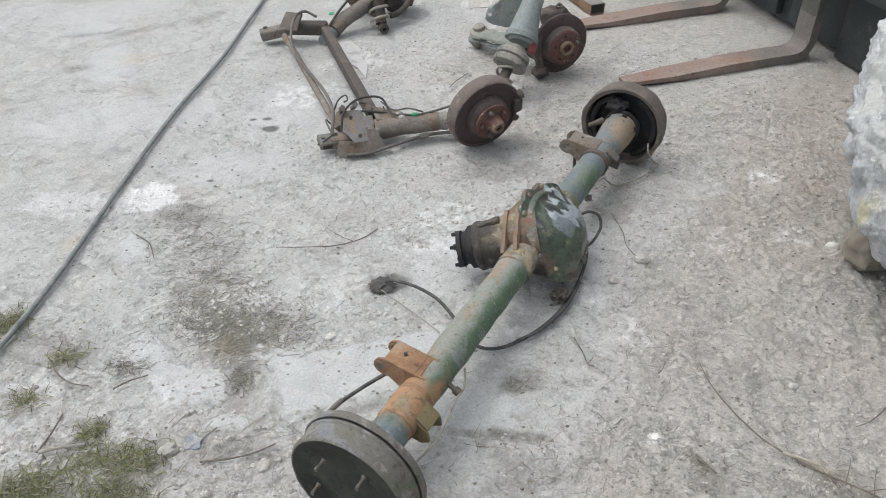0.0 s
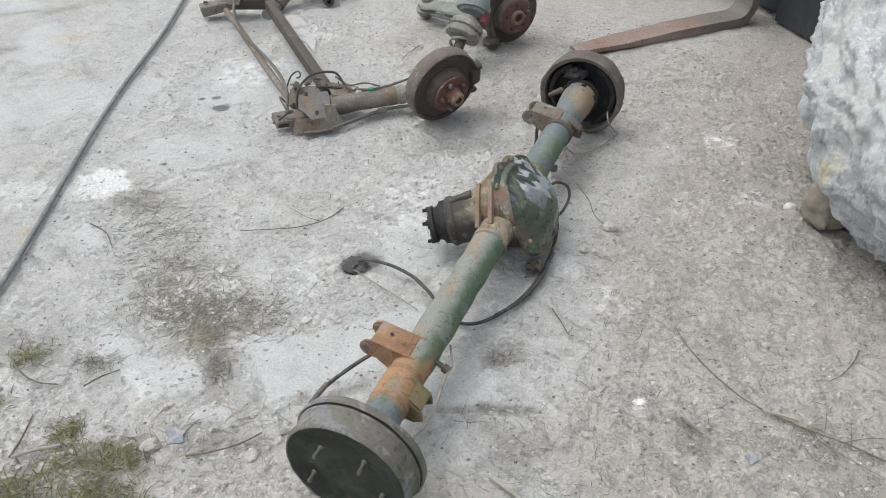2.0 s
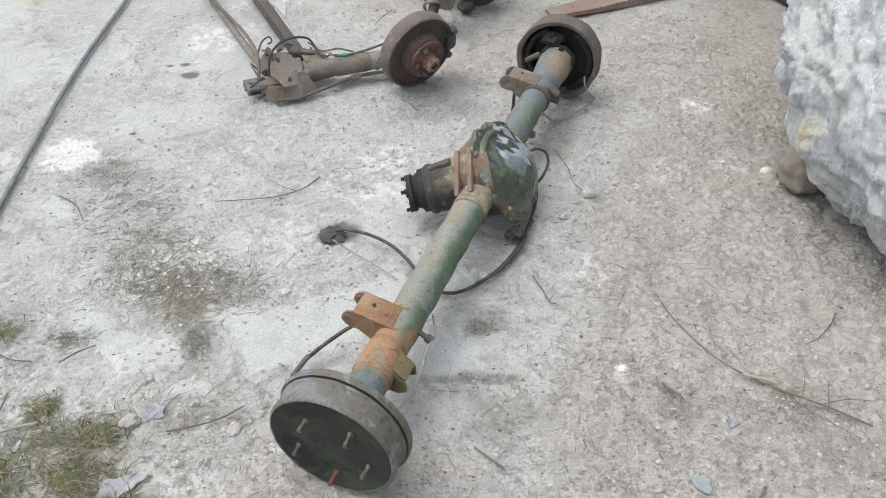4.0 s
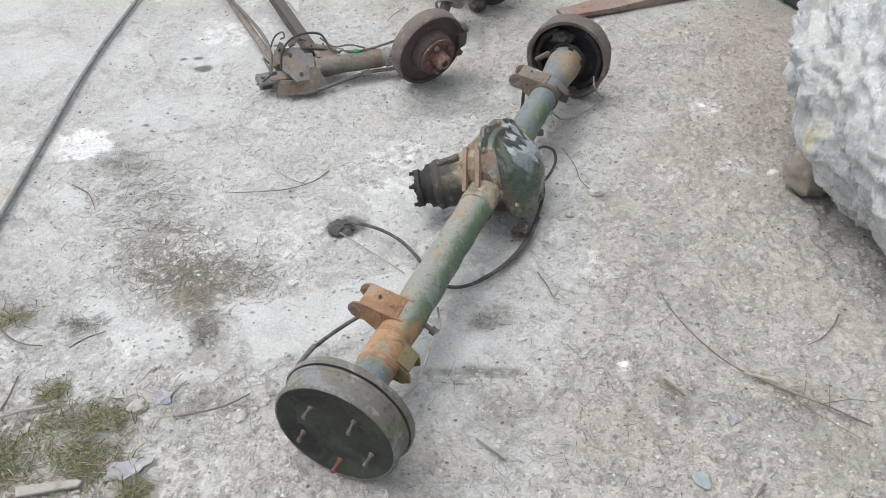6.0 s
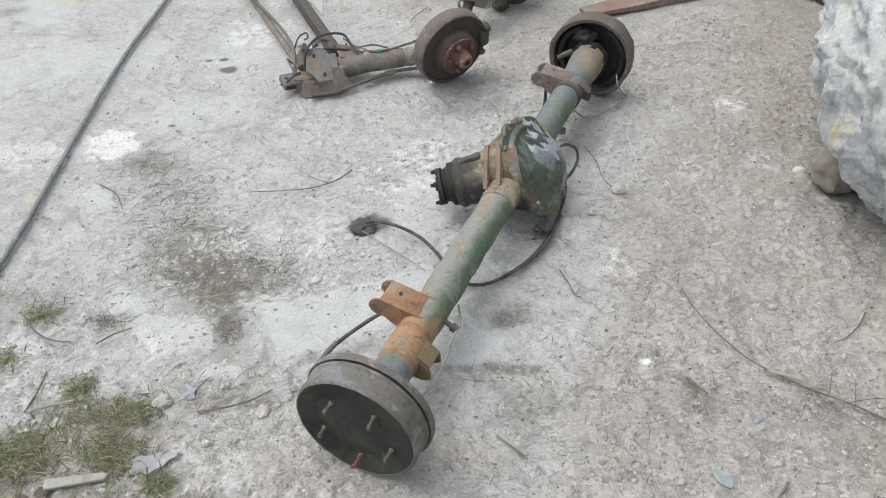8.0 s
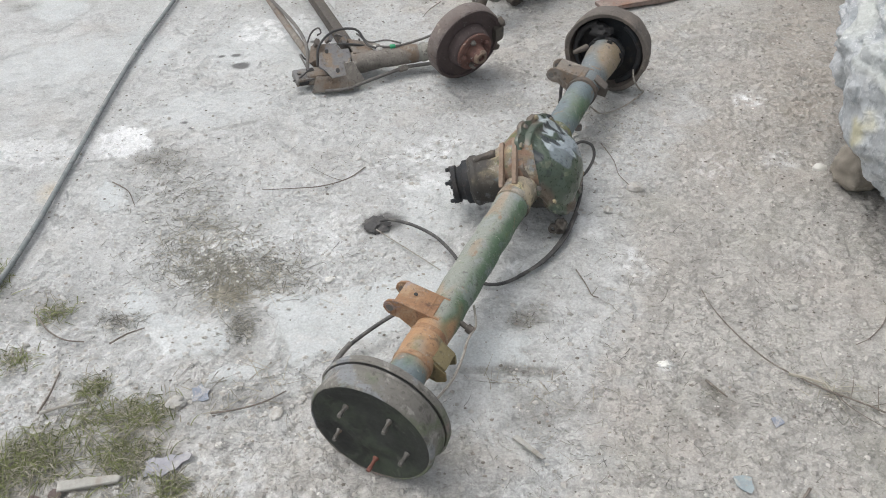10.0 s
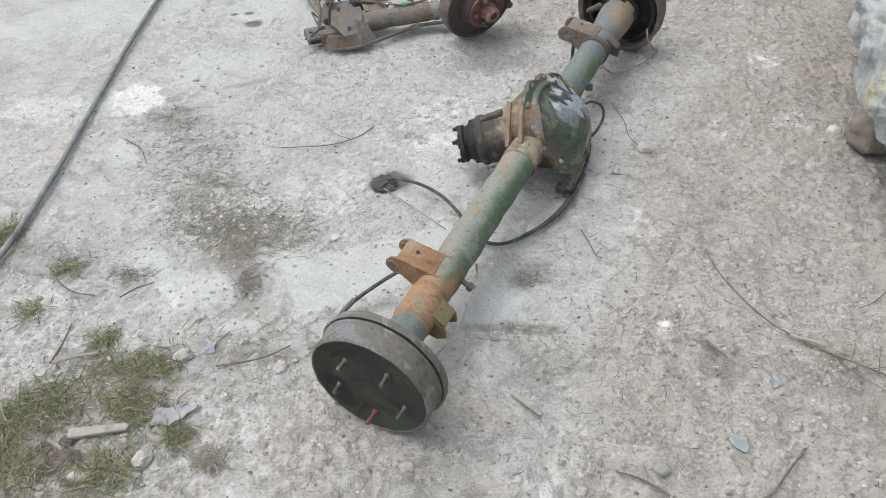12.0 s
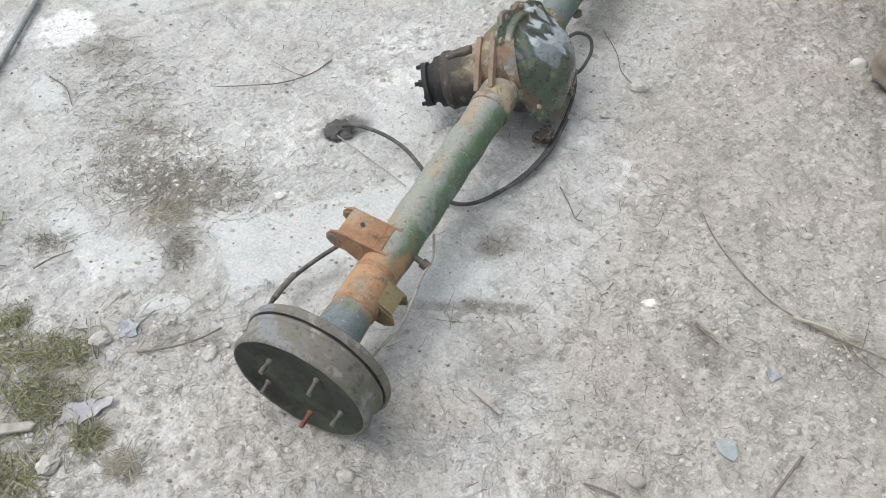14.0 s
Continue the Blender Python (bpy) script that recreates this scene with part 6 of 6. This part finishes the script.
# ---- forklift ----
truck = thing("forklift", 1.30, 3.292, 0, 26.5, "dark slate forklift with two rusty forks lowered to ground", "forklift")


def fork(y0, length, label):
    """Runs along local -x from its heel at x = 0."""
    path = [(-length, 0.010), (-length * 0.75, 0.0125), (-length * 0.5, 0.015)] + [(-length * 0.5 + (length * 0.5 - 0.06) * k / 8, 0.017) for k in range(1, 9)]
    path += [(-0.06 + 0.075 * math.sin(a), 0.092 - 0.075 * math.cos(a)) for a in np.linspace(0.2, math.pi / 2, 8)] + [(0.015, 0.14), (0.015, 0.20)]
    bm, rows = B(), []
    for i, (px, pz) in enumerate(path):
        ax, az = path[max(i - 1, 0)]
        bx, bz = path[min(i + 1, len(path) - 1)]
        ln = math.hypot(bx - ax, bz - az)
        nx_, nz_ = -(bz - az) / ln, (bx - ax) / ln
        th = 0.006 + 0.013 * step(px, -length, -length * 0.35)
        wd = 0.050 - 0.018 * step(-px, length * 0.90, length)
        rows.append([bm.verts.new((px + sg * th * nx_, y0 + 0.05 + sd, pz + 0.004 + sg * th * nz_)) for sg, sd in ((1, -wd), (1, -wd / 3), (1, wd / 3), (1, wd), (-1, wd), (-1, -wd))])
    for a, b in zip(rows, rows[1:]):
        for i in range(6):
            bm.faces.new((a[i], a[(i + 1) % 6], b[(i + 1) % 6], b[i]))
    bm.faces.new(rows[0])
    bm.faces.new(rows[-1][::-1])
    bmesh.ops.bevel(bm, geom=[e for e in bm.edges if e.calc_face_angle(0) > 1.2], offset=0.004, segments=2, affect='EDGES')
    f = part("fork", wear(bm, 0.0012, 12), "fork", truck, label, 30)
    paint(f, "bare_or_sheen", lambda c: max(0.85 * step(c.x + 0.1 * nz(c, 9), -0.42, -0.10) * step(nz(c, 8, 2) + 0.6, 0.1, 0.5), 0.9 * step(c.z, 0.05, 0.12)))
    part("fork_shank", wear(box(B(), (0.040, 0.100, 0.46), pose(0.015, y0 + 0.05, 0.42), 0.006), 0.001, 20), "shank", f, "grimy upright fork shank")
    return f


fork(0.0, 0.84, "rusty tan fork blade with worn grey heel")
fork(0.60, 0.80, "orange-brown rusty fork blade")
carriage = part("carriage", box(B(), (0.10, 1.5, 0.10), pose(0.10, 0.45, 0.36), 0.008), "machine", truck, "dark carriage bar")
part("carriage_bar", box(B(), (0.08, 1.5, 0.10), pose(0.10, 0.45, 0.62), 0.008), "machine", carriage)
for y0 in (0.24, 0.40):
    part("mast_rail", box(B(), (0.10, 0.07, 1.5), pose(0.17, y0 + 0.02, 0.80), 0.008), "machine", truck, "dark steel mast rail")
part("mast_plate", box(B(), (0.03, 0.62, 1.3), pose(0.23, 0.33, 0.68), 0.006), "machine", truck)
part("body", box(B(), (1.6, 1.25, 1.25), pose(1.09, 0.35, 0.66), 0.03), "machine", truck, "dark slate painted body")
part("front_panel", box(B(), (0.03, 1.30, 1.2), pose(0.175, 0.26, 0.625), 0.006), "machine", truck, "dark slate steel panel")
part("front_skirt", box(B(), (0.05, 0.30, 0.95), pose(0.15, -0.17, 0.485), 0.006), "machine", truck, "dark slate front panel")
part("skirt_edge", box(B(), (0.07, 0.06, 1.0), pose(0.14, -0.345, 0.505), 0.006), "black", truck)
part("lift_hose", hose(B(), [(0.06, 0.18, 0.33), (0.05, 0.30, 0.27), (0.05, 0.42, 0.26), (0.06, 0.52, 0.32)], 0.012, 8), "rubber", truck, "black hydraulic hose")
for x0, y0 in ((0.62, -0.30), (0.62, 0.86)):
    part("wheel", lathe(B(), [(-0.09, 0.0), (-0.09, 0.15), (-0.085, 0.25), (-0.06, 0.27), (0.06, 0.27), (0.085, 0.25), (0.09, 0.15), (0.09, 0)], pose(x0, y0, 0.268, 90), 36), "black", truck, "black solid forklift tyre")

# ---- box section, drums on the ground ----
tube_box = thing("box_section", 0.434, 3.716, 0, 28, "grey and rust-brown box section steel offcut", "steel tube")
part("tube_wall", box(B(), (0.074, 0.90, 0.004), pose(0, 0.45, 0.050), 0.001), "box_steel", tube_box, "dull grey top face")
part("tube_wall", box(B(), (0.074, 0.90, 0.004), pose(0, 0.45, 0.004), 0.001), "box_rust", tube_box)
for sgn in (-1, 1):
    part("tube_wall", box(B(), (0.004, 0.90, 0.042), pose(sgn * 0.035, 0.45, 0.027), 0.001), "box_rust", tube_box, "brown rusty side")
# black plug added near the open end for the shade inside
part("tube_end_shade", box(B(), (0.064, 0.02, 0.040), pose(0, 0.015, 0.027), 0), "black", tube_box)
for x0, y0 in ((0.60, 4.13), (0.86, 4.17)):
    dr = thing("round_drum", x0, y0, 0, 0, "dark round brake drum lying flat on dirt", "brake drum", "drums beside the forks")
    part("drum_shell", wear(lathe(B(), [(0.0, 0.09), (0.0, 0.118), (0.012, 0.128), (0.020, 0.128), (0.026, 0.120), (0.060, 0.116), (0.070, 0.106), (0.072, 0.05), (0.060, 0.045), (0.060, 0.0)], pose(0, 0, 0), 40), 0.0015, 20), "black", dr)
    part("drum_ring", lathe(B(), [(0.012, 0.1285), (0.014, 0.131), (0.019, 0.131), (0.021, 0.1285)], pose(0, 0, 0), 40), "dark_iron", dr)

# ---- boulder and its neighbours ----
bm = B()
bmesh.ops.create_icosphere(bm, subdivisions=7, radius=1.0)
lay = pose(0, 0, 0.69, 0, -11.2, 4.15)
for v in bm.verts:
    d = (v.co + Vector((-0.80, -0.25, 0.0))).normalized()  # closer mesh on the face towards the axle
    p = Vector((d.x * (1.87 if d.x < 0 else 0.70), d.y * 1.37, d.z * 0.805))
    out = Vector((d.x / 1.87, d.y / 1.37, d.z / 0.805)).normalized()
    q = lay @ p
    h = 0.6 * q.x - 0.8 * q.y
    # long grooves that fall away across the face, then knobs and pits
    g = Vector((3.4 * (0.77 * h + 0.64 * q.z), 1.1 * (0.64 * h - 0.77 * q.z), 1.3 * (0.8 * q.x + 0.6 * q.y)))
    g += 0.35 * noise.noise_vector(q * 4.0)
    k = 0.046 * (noise.ridged_multi_fractal(g * 1.25, 0.9, 2.1, 5, 1.0, 2.0) - 1.15)
    k += 0.026 * noise.fractal(q * 4.0 + Vector((4, 1, 2)), 0.9, 2.1, 5) + 0.020 * (noise.ridged_multi_fractal(g * 4.0, 0.8, 2.1, 4, 1.0, 2.0) - 1.1) - 0.010 * abs(noise.noise(q * 24.0)) + 0.004 * noise.noise(q * 60.0) - 0.046
    k += 0.112 * step(-d.z, 0.1, 0.6) * step(-d.y, -0.2, 0.4)
    q += (lay.to_3x3() @ out) * k
    if q.z < 0.05:  # undercut foot
        q += Vector((2.0, 0.8, 0.0)) * (0.05 - q.z) * step(-d.x, -0.2, 0.4)
    q.z = max(q.z, -0.03)
    v.co = q
boulder = single("boulder", bm, "boulder", 2.852, 1.858, 0, 0, "huge white and blue-grey veined limestone boulder", "boulder", sharp=180)
paint(boulder, "lichen", lambda c: 0.85 * max(step(0.055 - (c - Vector((-1.74, -0.16, 0.86))).length + 0.03 * nz(c, 20), 0, 0.03), 0.8 * step(0.05 - math.hypot(c.y + 0.13, 0.6 * (c.z - 0.27)) + 0.05 * nz(c, 24), 0, 0.05) * step(-c.x, 1.5, 1.6)))
paint(boulder, "algae", lambda c: 0.6 * step(nz(c, 4, 3) + 0.25 * nz(c, 18), 0.12, 0.4))
single("field_stone", wear(lump(B(), (0.064, 0.066, 0.072), pose(0, 0, 0.055), 0.25, 4, 2.0), 0.003, 30), "brown_stone", 1.172, 1.875, 0, 20, "brown rounded field stone under the boulder", "stone")

# ---- cable across the yard ----
cable = B()
hose(cable, [(-1.13, 0.70, 0.011), (-1.105, 1.10, 0.011), (-1.098, 1.42, 0.011), (-1.122, 1.80, 0.011), (-1.150, 2.20, 0.012), (-1.163, 2.55, 0.012), (-1.160, 3.0, 0.012), (-1.19, 3.5, 0.012), (-1.22, 4.1, 0.012), (-1.25, 5.0, 0.012), (-1.25, 6.5, 0.012)], 0.0075, 12, 10)
single("ground_cable", cable, "cable", 0, 0, 0, 0, "thick dusty grey cable stretched across the yard", "cable")

# ---- loose bits ----
def rock(x, y, r, mat, label, turn=0, seed=0.0, flat=0.6, name="stone", amp=0.35):
    return single(name, lump(B(), (r, r * 0.75, r * flat), pose(0, 0, r * flat * 0.55), amp, 3, seed), mat, x, y, floor_z(x, y) - r * 0.1, turn, label, "stone", "loose stones", sharp=25)


rock(-0.545, 0.955, 0.022, "stone", "white angular stone chip on the rubble", 20, 1.0)
rock(1.105, 1.945, 0.022, "lime", "white rounded pebble beside the boulder", 10, 2.0, 0.7, amp=0.2)
rock(0.542, 1.812, 0.026, "stone", "pale rounded stone half sunk in dirt", 30, 3.0, 0.6, amp=0.25)
rock(0.455, 1.70, 0.016, "stone", "pale flat pebble on dirt", 60, 4.0, 0.5)
rock(0.49, 0.762, 0.018, "grey_stone", "grey oval pebble on dirt", -15, 5.0, 0.5, amp=0.15)
rock(-0.01, 0.722, 0.017, "stone", "pale round pebble near the drum", 0, 6.0, 0.6, amp=0.2)
rock(-0.54, 0.69, 0.022, "stone", "greyish white stone in the grass", 50, 7.0, 0.5)
rock(-0.66, 0.64, 0.018, "stone", "white stone in the grass", 15, 8.0, 0.5)
rock(-0.32, 0.945, 0.017, "stone", "white chip beside the brake drum", 75, 9.0, 0.5)
rock(0.88, 1.35, 0.012, "stone", "cream pebble on dirt", 0, 10.0, 0.6, amp=0.2)
rock(-0.277, 1.368, 0.013, "lime", "small white stone on concrete", 30, 12.0, 0.5)
rock(0.66, 1.36, 0.011, "stone", "small cream pebble beside a twig", 0, 13.0, 0.6)
rock(-0.19, 0.95, 0.016, "grey_stone", "grey chip near the brake drum", 0, 14.0, 0.5)
rock(0.535, 1.141, 0.013, "lime", "crumbly white lime lump on dirt", 0, 15.0, 0.4, "lime_lump", 0.6)
rock(0.722, 1.145, 0.016, "grey_stone", "pale lichen-covered crumb on dirt", 0, 16.0, 0.4, "lime_lump", 0.6)
rr = random.Random(9)
for x0, y0, n in ((-0.80, 0.95, 16), (-0.42, 1.0, 9), (-0.95, 1.05, 10), (-0.40, 0.86, 6)):
    for k in range(n):
        x, y = x0 + rr.gauss(0, 0.09), y0 + rr.gauss(0, 0.045)
        rock(x, y, rr.uniform(0.005, 0.011), rr.choice(("stone", "stone", "pebble", "grey_stone")), "broken pale concrete chip beside the grass", rr.uniform(0, 180), rr.uniform(0, 50), 0.45, "concrete_chip", 0.7)


def scrap(name, outline, mat, x, y, turn, tilt, label, category, thick=0.003):
    bm = slab(B(), outline, thick, pose(0, 0, 0.0045, tilt * 0.6, -tilt * 0.4), 0.0005)
    return single(name, bm, mat, x, y, floor_z(x, y), turn, label, category)


scrap("plastic_scrap", [(-0.046, -0.020), (-0.030, -0.026), (-0.024, -0.018), (-0.008, -0.028), (0.006, -0.016), (0.020, -0.014), (0.030, 0.000), (0.046, 0.006), (0.050, 0.018), (0.040, 0.026), (0.026, 0.018), (0.008, 0.023), (-0.010, 0.016), (-0.028, 0.022), (-0.046, 0.014), (-0.040, 0.0)], "plastic", -0.515, 0.80, 12, 4, "torn lilac-grey plastic sheet on the grass", "scrap")
scrap("blue_shard", [(-0.020, 0.016), (-0.017, -0.004), (-0.004, -0.016), (0.010, -0.022), (0.018, -0.010), (0.015, 0.004), (0.019, 0.016), (0.002, 0.020)], "blue", 0.652, 0.833, 0, 1, "pale blue flat shard pressed into dirt", "shard")
scrap("slate_scrap", [(-0.020, -0.016), (-0.006, -0.015), (0.004, -0.022), (0.018, -0.020), (0.016, -0.006), (0.024, 0.004), (0.010, 0.012), (0.006, 0.026), (-0.006, 0.018), (-0.016, 0.020), (-0.015, 0.002)], "slate", -0.500, 0.985, 20, 14, "crumpled slate-blue plastic scrap", "scrap")
scrap("slate_scrap", [(-0.014, -0.008), (0.012, -0.012), (0.015, 0.008), (-0.004, 0.014)], "slate", 0.754, 0.992, 40, 14, "small slate-blue plastic scrap", "scrap", 0.002)
scrap("pale_sheet", [(0.012, -0.235), (0.050, -0.120), (0.046, -0.020), (0.060, 0.060), (0.040, 0.150), (-0.020, 0.165), (-0.034, 0.060), (-0.028, -0.060), (0.006, -0.120)], "sheet", -0.625, 3.085, 26, 1, "flat whitish scrap sheet on the ground", "scrap", 0.003)
scrap("pale_sheet", [(-0.06, -0.04), (0.05, -0.05), (0.06, 0.03), (-0.04, 0.05)], "stone", -0.14, 3.79, 20, 3, "flat cream scrap sheet on the ground", "scrap", 0.004)
scrap("green_scrap", [(-0.012, -0.008), (0.012, -0.010), (0.014, 0.010), (-0.010, 0.012)], "clip", -0.83, 3.57, 20, 14, "small bright green plastic scrap", "scrap")
single("wood_splinter", wear(slab(B(), [(-0.062, -0.011), (0.055, -0.007), (0.062, 0.004), (0.05, 0.010), (-0.062, 0.012)], 0.010, pose(0, 0, 0.008, 6), 0.002), 0.001, 40), "wood", -0.652, 0.745, floor_z(-0.652, 0.745) + 0.006, 13, "pale split wood piece in the grass", "wood")
single("wood_splinter", wear(slab(B(), [(-0.04, -0.005), (0.038, -0.006), (0.042, 0.002), (-0.036, 0.007)], 0.006, pose(0, 0, 0.005), 0.001), 0.001, 40), "wood", 0.222, 0.888, floor_z(0.222, 0.888) + 0.007, -38, "short pale wood splinter on dirt", "wood")


def twig(pts, r, label, mat="twig", side=()):
    t = thing("twig", *pts[0], 0, 0, label, "twig", "twigs on the ground")
    o = Vector((*pts[0], 0))
    loc = [Vector((x, y, max(0.003, floor_z(x, y)) + r + 0.002 * (i % 2))) - o for i, (x, y) in enumerate(pts)]
    part("stem", hose(B(), loc, r, 6, 5, 0.6), mat, t)
    for s in side:
        part("side_shoot", hose(B(), [Vector((x, y, max(0.003, floor_z(x, y)) + r * (1 + i))) - o for i, (x, y) in enumerate(s)], r * 0.6, 5, 4, 0.5), mat, t)


twig([(1.06, 0.99), (0.965, 1.045), (0.885, 1.085), (0.79, 1.145), (0.745, 1.20), (0.705, 1.26), (0.675, 1.33), (0.66, 1.385)], 0.0022, "long thin grey twig lying on dirt",
     side=([(0.90, 1.08), (0.92, 1.04), (0.96, 1.0), (1.02, 0.95)], [(0.965, 1.045), (1.03, 1.06), (1.09, 1.055)], [(0.93, 1.065), (0.945, 1.10), (0.955, 1.13)], [(0.98, 1.035), (0.99, 1.07), (1.0, 1.10)]))
twig([(0.81, 1.125), (0.85, 1.112), (0.885, 1.10)], 0.004, "broken straw-coloured stem beside a twig", "straw")
twig([(1.10, 1.335), (1.07, 1.29), (1.03, 1.25), (0.99, 1.225)], 0.002, "dark bent twig near the boulder")
twig([(0.78, 0.83), (0.74, 0.78), (0.70, 0.73), (0.66, 0.70)], 0.003, "thin grey twig on dirt")
twig([(-0.25, 1.845), (-0.29, 1.785), (-0.36, 1.745), (-0.44, 1.725), (-0.53, 1.715)], 0.002, "thin dark wire-like root on concrete", side=([(-0.31, 1.775), (-0.35, 1.79), (-0.41, 1.83)],))
twig([(-0.83, 0.905), (-0.825, 0.96), (-0.83, 1.02)], 0.003, "straight grey stick among rubble")
twig([(-0.825, 0.905), (-0.78, 0.925), (-0.735, 0.942)], 0.004, "pale stick lying beside grass", "wood")
twig([(-0.96, 1.19), (-0.91, 1.14), (-0.86, 1.115), (-0.81, 1.11)], 0.0025, "thin bent twig beside weeds")
twig([(-0.75, 1.11), (-0.72, 1.14), (-0.685, 1.165)], 0.0025, "short grey twig on bare concrete")
twig([(-0.97, 1.72), (-0.91, 1.68), (-0.87, 1.62)], 0.0022, "thin forked twig on concrete")
twig([(0.62, 1.095), (0.64, 1.07), (0.66, 1.05)], 0.003, "short dark twig on dirt")
twig([(0.35, 1.44), (0.37, 1.39), (0.385, 1.35), (0.40, 1.34)], 0.002, "thin brown stem beside the axle", side=([(0.385, 1.35), (0.40, 1.375)],))
twig([(0.46, 2.02), (0.49, 1.93), (0.50, 1.86), (0.53, 1.80)], 0.0018, "thin trailing root beside the axle")
twig([(0.50, 0.70), (0.45, 0.73), (0.40, 0.745)], 0.003, "short twig on dirt")
twig([(-0.10, 2.98), (-0.14, 2.90), (-0.16, 2.84)], 0.002, "thin dark twig on pale dirt")
twig([(-0.46, 0.93), (-0.40, 0.945), (-0.35, 0.97), (-0.31, 1.0)], 0.0024, "thin brown twig beside the drum")


def dry_leaf(x, y, size, turn, seed):
    """A crumpled leaf with a raised midrib and curled edges."""
    bm, rows = B(), []
    for i in range(7):
        t = i / 6
        w = 0.42 * math.sin(math.pi * (0.08 + 0.88 * t)) ** 0.8
        rows.append([bm.verts.new((size * (t - 0.5), size * w * s, size * (0.28 * abs(s) ** 1.5 * w + 0.10 * nz((t * 3, s * 2, seed), 1.0) + 0.12 * (t - 0.5) ** 2))) for s in (-1, -0.5, 0, 0.5, 1)])
    for a, b in zip(rows, rows[1:]):
        for k in range(4):
            bm.faces.new((a[k], a[k + 1], b[k + 1], b[k]))
    bmesh.ops.solidify(bm, geom=list(bm.faces), thickness=0.0008)
    return single("dry_leaf", bm, "leaf", x, y, floor_z(x, y) + 0.006, turn, "crumpled purple-brown dry leaf beside the grass", "leaf", "dry leaves")


for k, (x, y, s, a) in enumerate(((-0.751, 0.699, 0.034, 20), (-0.711, 0.677, 0.04, 110), (-0.711, 0.715, 0.03, -40), (-0.719, 0.658, 0.036, 75), (-0.681, 0.688, 0.028, 160))):
    dry_leaf(x, y, s, a, k * 1.7)
